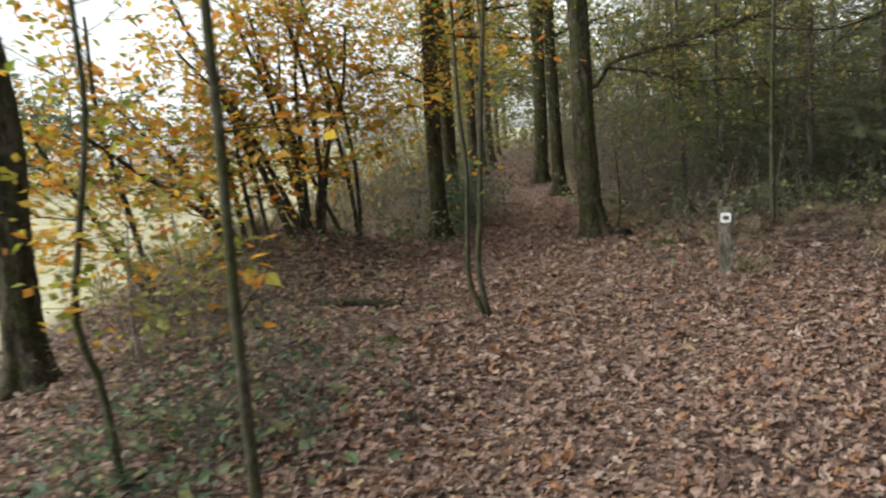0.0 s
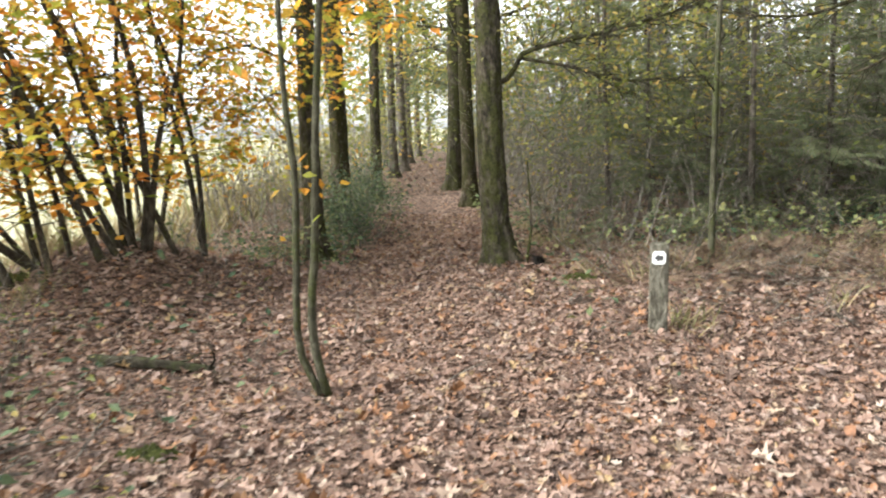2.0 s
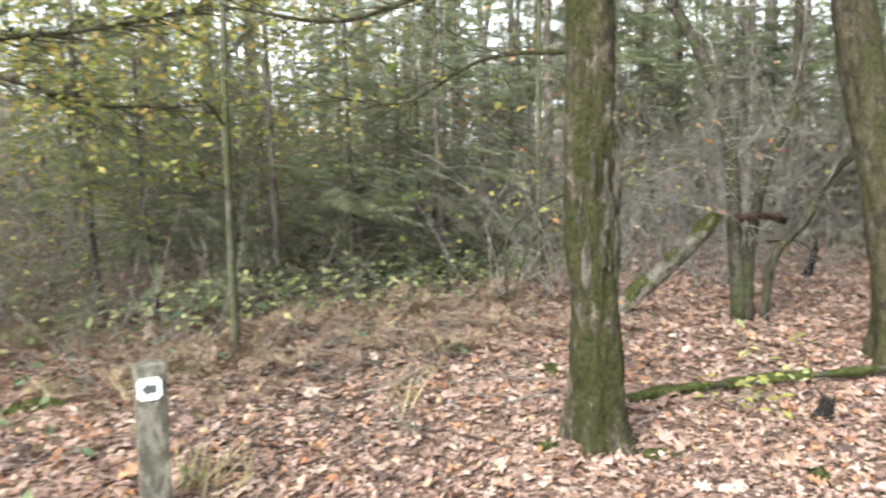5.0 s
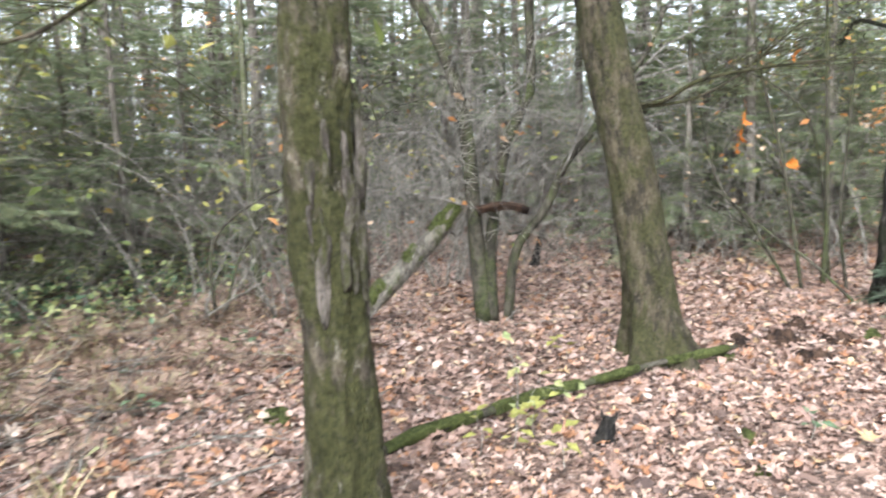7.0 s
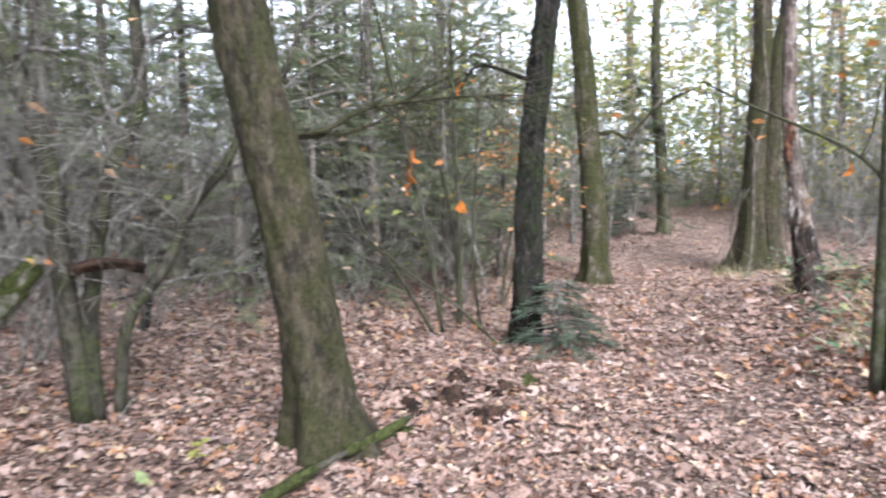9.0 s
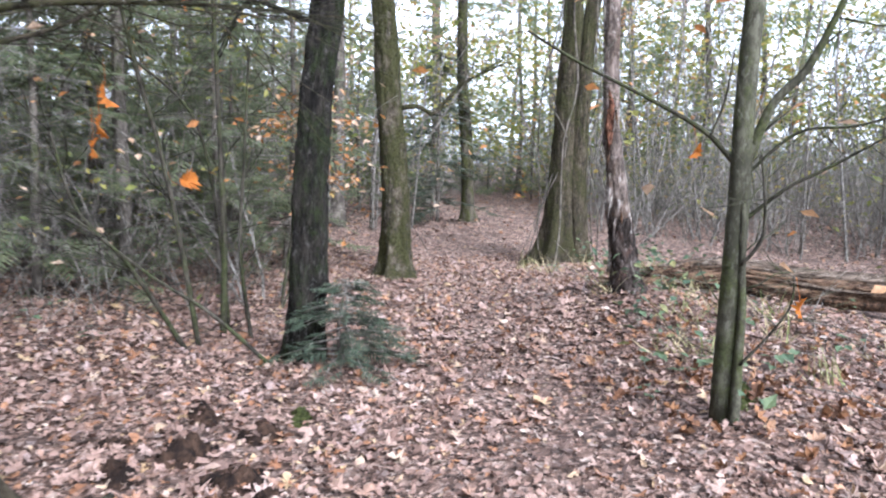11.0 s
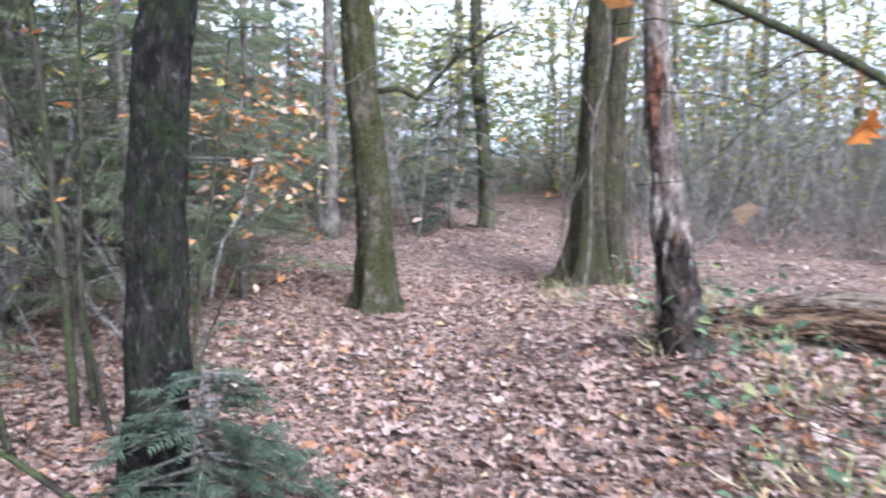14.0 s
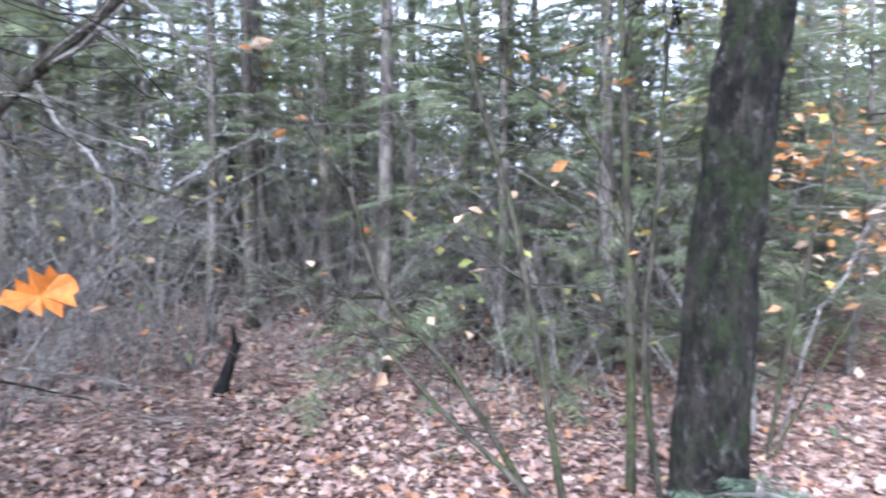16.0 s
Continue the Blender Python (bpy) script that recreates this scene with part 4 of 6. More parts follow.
for k, (x, y, rx, ry, h, rz) in enumerate([(-0.5, 4.36, 0.16, 0.10, 0.07, 10), (-3.35, 7.3, 0.35, 0.22, 0.16, 40), (5.35, 7.2, 0.26, 0.11, 0.06, 70), (4.8, 5.7, 0.16, 0.10, 0.04, 0), (5.25, 5.1, 0.13, 0.08, 0.05, 20), (6.35, 4.9, 0.12, 0.07, 0.05, 0),
                                           (8.35, 2.2, 0.22, 0.12, 0.11, -30), (6.0, 4.75, 0.10, 0.07, 0.04, 0), (4.42, 6.12, 0.12, 0.09, 0.04, 30), (7.75, 5.35, 0.16, 0.08, 0.06, 0), (2.1, 8.6, 0.2, 0.08, 0.08, 0), (8.75, 4.55, 0.14, 0.08, 0.07, 0)]):
    mound("moss_clump", "low cushion of bright green moss among leaves", (x, y), rx, ry, h, MOSS, 60 + k, rz)
for k, (x, y, rx, ry, h) in enumerate([(8.05, 4.85, 0.22, 0.16, 0.08), (8.35, 5.1, 0.18, 0.15, 0.11), (8.15, 5.35, 0.18, 0.12, 0.07), (7.85, 4.7, 0.13, 0.10, 0.06), (8.55, 4.75, 0.15, 0.12, 0.07), (8.8, 5.05, 0.16, 0.11, 0.07), (8.5, 5.45, 0.14, 0.10, 0.06)]):
    mound("earth_clod", "dark dug-up clod of earth and roots", (x, y), rx, ry, h, EARTH, 80 + k)


def snag():
    """A dying birch: a dark scaly foot, pale peeling bark, a red-brown wound and a grey trunk above it."""
    b = np.array((10.42, 1.83, gz(10.42, 1.83)))
    root = thing("rotting_birch", b, "rotting birch with scaly foot, peeling bark and rusty torn wound", "dead tree")
    ln = smooth_line([(0, 0, -0.08), (0.02, 0.05, 0.25), (0.0, 0.12, 0.60), (-0.06, 0.20, 0.95), (-0.10, 0.27, 1.25), (-0.11, 0.31, 1.60), (-0.11, 0.33, 2.1), (-0.10, 0.34, 3.0), (-0.05, 0.36, 4.6), (0.0, 0.4, 6.5)], 130)
    foot, body = ln[ln[:, 2] < 0.66], ln[(ln[:, 2] > 0.60)]
    flaky, scales = knobs(301, 22, 16), knobs(302, 40, 34)
    rough = lambda th, s, z: 1 + 0.10 * flaky(th, z) - 0.10 * np.abs(scales(th, z)) + 0.28 * np.exp(-np.maximum(z, 0) / 0.10) * (1 + 0.5 * np.cos(4 * th + 1))
    g = Geo()
    fine = smooth_line(foot, 48)
    g.tube(fine, np.linspace(0.128, 0.098, 48), 60, rough)
    part("foot", g, BARK_FOOT, root, "dark scaly foot with pale patches")
    g = Geo()
    worn = lambda th, s, z: 1 + 0.07 * flaky(th, z * 0.5) - 0.05 * np.abs(scales(th, z * 0.6))
    g.tube(body, np.interp(body[:, 2], [0.6, 1.0, 1.5, 2.5, 6.5], [0.088, 0.072, 0.064, 0.058, 0.02]), 36, worn)
    part("trunk", g, BARK_WORN, root, "grey-brown weathered trunk")
    # shells of white bark on the side towards the lane, a long hanging flake and the wound
    face = 150.0
    # the last shell is raised; its dark colour stands for a hollow's shade
    for k, (z0, z1, a0, a1, rr, mat, nm, lab) in enumerate([(0.66, 1.20, face - 78, face - 26, 0.086, BARK_BIRCH, "birch_bark", "white peeling bark"), (1.20, 1.42, face - 80, face - 45, 0.074, BARK_BIRCH, "birch_bark", "white peeling bark"), (0.22, 0.40, face - 88, face - 62, 0.125, BARK_BIRCH, "birch_bark", "white peeling bark"),
                                                           (1.22, 1.62, face - 42, face + 30, 0.072, RED_WOOD, "wound", "rust-red torn wood"), (1.17, 1.30, face - 30, face + 8, 0.078, ROTTEN, "wound", "dark patch painted as a shaded hollow under the torn wood")]):
        i = int(np.argmin(np.abs(ln[:, 2] - 0.5 * (z0 + z1))))
        part(nm, bark_patch(ln[i][0], ln[i][1], rr, a0, a1, z0, z1, 40 + k), mat, root, lab)
    rng = np.random.default_rng(44)
    for k in range(12):
        g = Geo()
        a = np.radians(face + rng.uniform(-60, 90))
        i = int(np.argmin(np.abs(ln[:, 2] - rng.uniform(0.5, 1.5))))
        p = ln[i] + (0.075 * np.cos(a), 0.075 * np.sin(a), 0)
        out = np.array((np.cos(a), np.sin(a), 0))
        g.tube([p, p + out * 0.02 - (0, 0, 0.06), p + out * 0.04 - (0, 0, rng.uniform(0.08, 0.2))], [0.010, 0.013, 0.002], 4)
        part("bark_flake", g, BARK_BIRCH if k % 3 else ROTTEN, root)


BARK_WORN = bark("worn_grey_bark", (0.055, 0.042, 0.034), (0.20, 0.155, 0.128), (0.11, 0.075, 0.055), 0.58, 14, (0.30, 0.26, 0.23))
BARK_BIRCH = bark("birch_bark", (0.09, 0.07, 0.06), (0.36, 0.32, 0.28), (0.13, 0.09, 0.065), 0.54, 14, (0.46, 0.43, 0.39))
BARK_FOOT = bark("scaly_bark", (0.012, 0.009, 0.007), (0.062, 0.047, 0.039), (0.07, 0.042, 0.032), 0.58, 14, (0.22, 0.19, 0.17))
RED_WOOD = bark("torn_red_wood", (0.05, 0.022, 0.014), (0.19, 0.085, 0.05), (0.10, 0.06, 0.04), 0.62, 24)
snag()

sapling("young_oak", "smooth grey-green young oak forking into bare limbs",
        [([(8.14, 2.42, 0.1), (8.12, 2.43, 0.92), (8.12, 2.43, 1.34), (8.13, 2.43, 1.74), (8.12, 2.43, 2.1), (8.1, 2.4, 3.6), (8.15, 2.3, 5.0)], 0.062),
         ([(8.04, 2.41, 0.05), (8.05, 2.41, 0.53), (8.05, 2.41, 0.73), (8.06, 2.42, 0.89), (8.06, 2.43, 1.09), (8.09, 2.44, 1.38)], 0.028),
         ([(8.05, 2.44, 0.95), (8.01, 2.41, 1.01), (7.98, 2.38, 1.1), (7.98, 2.38, 1.23), (8.0, 2.41, 1.49)], 0.010, BARK_FORK),
         ([(8.13, 2.44, 1.42), (8.22, 2.57, 1.59), (8.37, 2.82, 1.76), (8.51, 3.13, 1.93), (8.62, 3.4, 2.1)], 0.014, BARK_FORK), ([(8.11, 2.41, 1.46), (8.05, 2.33, 1.74), (7.96, 2.23, 1.9), (7.8, 2.1, 2.4)], 0.027),
         ([(8.11, 2.42, 1.15), (7.98, 2.26, 1.34), (7.89, 2.16, 1.42), (7.7, 1.96, 1.6)], 0.011, BARK_FORK), ([(8.11, 2.42, 1.38), (7.97, 2.24, 1.6), (7.8, 2.07, 1.63), (7.6, 1.8, 1.75)], 0.009, BARK_FORK), ([(8.2, 2.56, 1.58), (8.18, 2.51, 1.75), (8.16, 2.49, 2.0)], 0.007, BARK_FORK),
         ([(8.02, 2.42, 0.45), (7.94, 2.33, 0.62), (7.88, 2.28, 0.76), (7.87, 2.27, 0.85), (7.88, 2.27, 0.92)], 0.008, BARK_FORK)],
        BARK_SAPLING, 70, ORANGE, 0.42, 1, 22, every=3, size=(0.07, 0.12), category="tree")


def split_log():
    """A weathered trunk lying on the bank, split along the grain, hollow below, with a mossy end."""
    b = np.array((10.86, 1.52, 0.40))
    root = thing("split_log", b, "weathered fallen log with split grain and mossy end", "log")
    A, B = np.array([0.0, 0, 0.0]), np.array([-1.35, -2.9, -0.05])
    fibre, torn = knobs(310, 34, 3.0), knobs(311, 60, 9.0)

    def strand(name, lo, hi, off, r, mat, label, n=70, sides=44, depth=0.30, flat=0.8):
        g = Geo()
        u = np.linspace(lo, hi, n)
        arch = 0.10 * np.exp(-(((u - 0.24) / 0.16) ** 2)) - 0.02 * np.sin(7 * u)
        line = A + (B - A) * u[:, None] + np.stack([off[0] + 0.03 * np.sin(6 * u), off[1] + 0 * u, off[2] + arch], -1)
        w = np.linspace(0, 1, n)
        rad = r * np.clip(np.minimum(0.12 + 4.2 * w, 0.5 + 3.2 * (1 - w)), 0, 1)
        g.tube(line, rad, sides, lambda th, s, z: 1 + depth * (fibre(th + 0.6 * s, s * 3) - 0.4 * np.abs(torn(th + 0.3 * s, s * 4))))
        v = g.v[-1]
        ring = np.repeat(line, sides, 0)
        v[:len(ring), 2] = ring[:, 2] + (v[:len(ring), 2] - ring[:, 2]) * flat
        part(name, g, mat, root, label)

    strand("trunk", -0.09, 0.98, (0.0, 0.0, 0.05), 0.135, DEAD_WOOD, "split brown wood")
    strand("crust", 0.05, 0.93, (-0.03, 0.0, 0.13), 0.075, BARK_DEAD, "silvery weathered crust")
    strand("splinter", -0.12, 0.55, (-0.08, 0.03, -0.01), 0.05, DEAD_WOOD, "torn brown splinter")
    strand("splinter", 0.30, 0.86, (-0.10, 0.02, 0.06), 0.045, BARK_DEAD, "silvery weathered splinter")
    strand("underside", 0.10, 0.80, (-0.06, 0.02, -0.07), 0.06, ROTTEN, "dark rotten underside")
    strand("mossy_end", 0.80, 1.14, (0.0, 0.0, 0.07), 0.125, MOSSY_WOOD, "moss-covered end", 30, 30, 0.15)


MOSSY_WOOD = bark("mossy_wood", (0.05, 0.045, 0.03), (0.16, 0.14, 0.10), (0.085, 0.105, 0.026), 0.47, 18)
BARK_DEAD = bark("silver_wood", (0.034, 0.023, 0.016), (0.19, 0.145, 0.108), (0.15, 0.12, 0.09), 0.68, 18, (0.25, 0.21, 0.17), 1.0, True)
split_log()
fallen("fallen_branch", "dark rotting branch lying beside a split log", [(9.6, 1.2, 0.22), (9.9, 0.9, 0.30), (10.2, 0.5, 0.33)], 0.035, 0.02, ROTTEN, 9, 0.2, category="branch")
fallen("fallen_branch", "thin dark stick on the leafy path", [(6.3, 2.9, 0.03), (6.6, 3.05, 0.03), (6.95, 3.1, 0.03)], 0.012, 0.006, BARK_TWIG, 10, 0.1, category="branch")

# stems left of the dark trunk, seen from the end of the walk
sapling("bare_sapling", "thin grey bare sapling with twisting twigs", [(up([(10.3, 5.25, 0.1), (10.2, 5.37, 0.83), (10.14, 5.49, 1.48), (10.06, 5.6, 1.93), (10.0, 5.68, 2.36)], 1.6), 0.021)], BARK_FORK, 81, ORANGE, 0.6, 3, 20, every=3, group="bare saplings")
sapling("bare_sapling", "thin leaning sapling with forked bare twigs", [([(10.22, 5.3, 0.1), (9.96, 5.67, 0.68), (9.76, 5.91, 1.04), (9.66, 6.02, 1.52)], 0.020)], BARK_FORK, 82, ORANGE, 0.6, 3, 12, every=3, group="bare saplings")
sapling("bare_sapling", "mossy upright stem behind other saplings", [(up([(10.75, 5.13, 0.1), (10.66, 5.11, 0.8), (10.63, 5.13, 1.4)], 1.6), 0.028)], BARK_FORK, 83, None, 0.6, 2, every=3, group="bare saplings")
sapling("bare_sapling", "slim mossy stem beside a dark trunk", [(up([(10.6, 4.9, 0.1), (10.51, 4.98, 0.7), (10.52, 4.95, 1.4)], 0.8), 0.018)], BARK_FORK, 84, YELLOW_GREEN, 0.5, 3, 10, every=3, group="bare saplings")
sapling("bare_sapling", "arching bare branch with hanging orange leaves", [([(11.0, 5.1, 0.1), (10.95, 5.2, 1.0), (10.8, 5.35, 1.7), (10.6, 5.7, 2.05), (10.4, 6.0, 2.2)], 0.018)], BARK_FORK, 85, ORANGE, 0.6, 3, 24, every=3, group="bare saplings")
sapling("young_oak", "low young oak with copper leaves beside the path", [([(11.6, 4.7, 0), (11.6, 4.6, 0.7), (11.7, 4.5, 1.4), (11.8, 4.4, 2.2)], 0.016), ([(11.65, 4.7, 0), (11.9, 4.4, 0.7), (12.1, 4.2, 1.1)], 0.012)], BARK_FORK, 86, ORANGE, 0.6, 2, 60, every=2, size=(0.05, 0.095))
sapling("sapling", "slim straight sapling among conifers", [(up([(7.29, 9.55, 0), (7.24, 9.53, 1.34), (7.26, 9.52, 2.87)], 2.0), 0.04)], BARK_SAPLING, 87, ORANGE, 0.7, 2, 50, every=2)
sapling("sapling", "slim straight grey stem behind the marker post", [(up([(3.45, 8.6, 0), (3.45, 8.5, 1.69), (3.49, 8.5, 2.79)], 2.0), 0.035)], BARK_SAPLING, 88, YELLOW_GREEN, 0.7, 2, 120, every=2)
sapling("sapling", "thin leaning reddish stem under conifers", [([(2.95, 10.5, 0), (3.15, 10.5, 0.8), (3.25, 10.5, 1.4)], 0.028)], BARK_TWIG, 89, YELLOW_GREEN, 0.5, 2, 60, every=2)
sapling("sapling", "short dark curved stem beside an oak", [([(1.58, 9.45, 0), (1.66, 9.5, 0.46), (1.64, 9.5, 1.22)], 0.02)], BARK_OAK, 90, None, 0.3, 1, every=4)


sapling("bare_sapling", "leaning bare sprout at the dark trunk's foot", [([(9.72, 4.68, 0.05), (9.62, 5.1, 0.40), (9.56, 5.45, 0.66), (9.5, 5.9, 1.05)], 0.016)], BARK_FORK, 91, None, 0.45, 2, every=3, group="bare saplings")
sapling("autumn_sapling", "low leafy sapling among brambles on the bank", [([(-2.2, 3.7, 0), (-2.25, 3.75, 0.6), (-2.2, 3.8, 1.3)], 0.014), ([(-2.2, 3.75, 0), (-2.0, 3.9, 0.6), (-1.8, 4.0, 1.0)], 0.012)], BARK_TWIG, 93, YELLOW_GREEN, 0.5, 2, 260, size=(0.06, 0.12))
sapling("autumn_sapling", "leafy yellowing sapling at the bank's foot", [([(-2.5, 5.0, 0), (-2.55, 5.0, 0.7), (-2.6, 5.1, 1.6)], 0.014), ([(-2.5, 5.0, 0), (-2.8, 4.8, 0.7), (-3.1, 4.7, 1.2)], 0.012)], BARK_TWIG, 94, AUTUMN, 0.6, 2, 420, size=(0.07, 0.14))


sapling("seedling", "tiny seedling with a few pale yellow leaves", [([(5.92, 5.98, 0), (5.94, 5.97, 0.25), (5.90, 6.0, 0.46)], 0.004), ([(5.9, 5.99, 0), (5.99, 5.92, 0.15), (6.03, 5.88, 0.26)], 0.003)], BARK_TWIG, 95, PALE_YELLOW, 0.10, 1, 18, size=(0.05, 0.09), every=4)


# ---- marker post ----


def marker_post():
    b = (2.475, 6.62, gz(2.475, 6.62))
    root = thing("marker_post", b, "weathered square wooden post with white arrow plate", "post")
    bm = bmesh.new()
    bmesh.ops.create_cube(bm, size=1.0, matrix=Matrix.Translation((0, 0, 0.315)) @ Matrix.Diagonal((0.128, 0.128, 0.77, 1)))
    for v in bm.verts:
        if v.co.z > 0.6:
            v.co.x += 0.004
    bmesh.ops.bevel(bm, geom=bm.edges[:], offset=0.009, segments=2, affect="EDGES")
    me = bpy.data.meshes.new("post")
    bm.to_mesh(me)
    bm.free()
    me.materials.append(POST_WOOD)
    new("post", me).parent = root
    bm = bmesh.new()
    bmesh.ops.create_cube(bm, size=1.0, matrix=Matrix.Translation((-0.008, -0.068, 0.60)) @ Matrix.Diagonal((0.100, 0.006, 0.100, 1)))
    bmesh.ops.bevel(bm, geom=[e for e in bm.edges if abs(e.verts[0].co.y - e.verts[1].co.y) > 0.001], offset=0.012, segments=3, affect="EDGES")
    me = bpy.data.meshes.new("plate")
    bm.to_mesh(me)
    bm.free()
    me.materials.append(WHITE_PLATE)
    plate = tagged(new("plate", me), "white plate")
    plate.parent = root
    out = [(-0.034, 0.0), (-0.004, 0.032), (-0.004, 0.018), (0.030, 0.018), (0.030, -0.018), (-0.004, -0.018), (-0.004, -0.032)]
    bm = bmesh.new()
    f = bm.faces.new([bm.verts.new((x - 0.008, -0.0725, 0.60 + z)) for x, z in out])
    ext = bmesh.ops.extrude_face_region(bm, geom=[f])
    for v in ext["geom"]:
        if isinstance(v, bmesh.types.BMVert):
            v.co.y -= 0.0015
    me = bpy.data.meshes.new("arrow")
    bm.to_mesh(me)
    bm.free()
    me.materials.append(BLACK_INK)
    arrow = tagged(new("arrow", me), "grey arrow pointing along the side path")
    arrow.parent = plate
    root.matrix_basis = pose(*b, 0, 1.2, -4)


POST_WOOD = bark("weathered_post", (0.10, 0.09, 0.07), (0.24, 0.22, 0.175), (0.14, 0.15, 0.09), 0.62, 20)
WHITE_PLATE, _, _pb = shader("white_plate", 0.5, 0.4)
_pb.inputs["Base Color"].default_value = (0.80, 0.80, 0.78, 1)
BLACK_INK, _, _ib = shader("dark_ink", 0.6, 0.3)
_ib.inputs["Base Color"].default_value = (0.07, 0.07, 0.07, 1)
marker_post()

# ---- kinds that repeat through the wood ----


def conifer(label, seed, height, spread, at, material=NEEDLES, full=1.0, bare_to=0.3, rz=0):
    """A young conifer: tapered trunk, drooping boughs, each a fan of needle sprays."""
    rng = np.random.default_rng(seed)
    root = thing("conifer", (*at, gz(*at)), label, "tree", "conifers in the wood", rz)
    g = Geo()
    ln = smooth_line([(0, 0, -0.1), (rng.normal(0, 0.04), rng.normal(0, 0.04), height * 0.4), (0, 0, height)], 14)
    g.tube(ln, np.linspace(0.008 * height + 0.010, 0.006, 14), 8)
    part("trunk", g, BARK_FAR, root)
    g, n = Geo(), Geo()
    P, Y, S = [], [], []
    z = bare_to
    while z < height * 0.98:
        f = z / height
        ln_b = spread * (1 - f) ** 0.8 * rng.uniform(0.65, 1.15) + 0.12
        a = rng.uniform(0, 6.28)
        d = np.array([np.cos(a), np.sin(a), 0.0])
        steps = max(4, int(ln_b / 0.16))
        pts = [np.array([0, 0, z]) + d * ln_b * u + (0, 0, 0.16 * ln_b * u - 0.30 * ln_b * u * u) for u in np.linspace(0, 1, steps)]
        g.tube(pts[::2] + pts[-1:], np.linspace(0.010, 0.003, len(pts[::2]) + 1), 3)
        side = np.cross(d, (0, 0, 1))
        for k in range(1, steps):
            for sgn in (-1, 1, 0.15):
                if rng.uniform() > full * 0.8:
                    continue
                P.append(pts[k])
                Y.append(d * rng.uniform(0.5, 1.0) + side * sgn * rng.uniform(0.4, 1.0) + (0, 0, rng.uniform(-0.45, 0.1)))
                S.append(rng.uniform(0.20, 0.38) * (1.1 - 0.4 * f) * min(1, 0.35 + 0.25 * height))
        z += rng.uniform(0.05, 0.13) * height / 5
    P, Y, S = np.array(P), unit(np.array(Y)), np.array(S)
    ax = unit(np.cross(Y, np.array([0, 0, 1.0]) + rng.normal(0, 0.25, P.shape)))
    az = np.cross(ax, Y)
    w = rng.uniform(size=len(P)) < 0.5
    for k, m in enumerate((w, ~w)):
        n.scatter(SPRAYS[k], P[m], ax[m], Y[m], az[m], S[m])
    tagged(part("branchwork", g, BARK_TWIG, root), kind="stuff")
    tagged(part("needle_foliage", n, material, root, "", False), kind="stuff")
    return root


def brush(label, seed, at, height, stems, leaves=None, count=0, kids=5, rz=0, name="bare_shrub", lean=0.45, size=(0.05, 0.1), r=0.014):
    """A tangle of thin bare stems and twigs."""
    rng = np.random.default_rng(seed)
    root = thing(name, (*at, gz(*at)), label, "shrub", "shrubs in the wood", rz)
    tips = []
    for _ in range(stems):
        g = Geo()
        a = rng.uniform(0, 6.28)
        o = np.array([np.cos(a), np.sin(a), 0]) * rng.uniform(0, 0.3)
        grow(g, tips, o + (0, 0, -0.08), (np.cos(a) * lean * rng.uniform(0.3, 1), np.sin(a) * lean * rng.uniform(0.3, 1), 1), height * rng.uniform(0.6, 1.1), r * rng.uniform(0.7, 1.3), 2, rng, 4, kids, 0.75, 0.05, 0.16)
        part("stem", g, BARK_TWIG, root)
    if leaves and count:
        tagged(part("foliage", foliage(tips, rng, count, size, 0.09), leaves, root, "", False), kind="stuff")
    return root


def far_tree(label, seed, at, height, r, leaves, count, name="woodland_tree", low=2.2):
    rng = np.random.default_rng(seed)
    root = thing(name, (*at, gz(*at)), label, "tree", "trees in the wood")
    g = Geo()
    ln = smooth_line([(0, 0, -0.15), (rng.normal(0, 0.08), rng.normal(0, 0.08), height * 0.3), (rng.normal(0, 0.25), rng.normal(0, 0.25), height * 0.65), (0.1, 0, height)], 36)
    rad = r * (1 - 0.8 * np.linspace(0, 1, 36))
    g.tube(ln, rad, 12, trunk_shape(seed, 0.5, 4, 0.05))
    part("trunk", g, BARK_FAR, root)
    b, tips = Geo(), []
    for _ in range(10):
        i = int(rng.integers(int(36 * low / height), 35))
        a = rng.uniform(0, 6.28)
        grow(b, tips, ln[i], (np.cos(a), np.sin(a), rng.uniform(0.0, 0.6)), rng.uniform(1.2, 2.6), max(0.012, rad[i] * 0.3), 2, rng, 4, 4, 0.8, 0.1)
    tagged(part("branchwork", b, BARK_TWIG, root), kind="stuff")
    tagged(part("crown", foliage(tips, rng, count, (0.08, 0.17), 0.2, 1.0, SMALL), leaves, root, "", False), kind="stuff")
    return root


place_rng = np.random.default_rng(11)
USED = []


def spots(count, xr, yr, gap, path_gap=1.5, keep=None):
    """Places in a stretch of the plan, clear of the paths and of one another."""
    out, tries = [], 0
    while len(out) < count and tries < count * 60:
        tries += 1
        x, y = place_rng.uniform(*xr), place_rng.uniform(*yr)
        if min(off_line(x, y, LANE), off_line(x, y, SIDE_PATH)) < path_gap or (keep and not keep(x, y)):
            continue
        if any((x - a) ** 2 + (y - b) ** 2 < gap * gap for a, b in USED):
            continue
        USED.append((x, y))
        out.append((x, y))
    return out


def repeat(kinds, places, lo=0.8, hi=1.25):
    """Copies of several prototypes at the places."""
    for k, (x, y) in enumerate(places):
        proto = kinds[k % len(kinds)]
        s = place_rng.uniform(lo, hi)
        copy_thing(proto, pose(x, y, gz(x, y), 0, 0, place_rng.uniform(0, 360)) @ Matrix.Scale(s, 4))


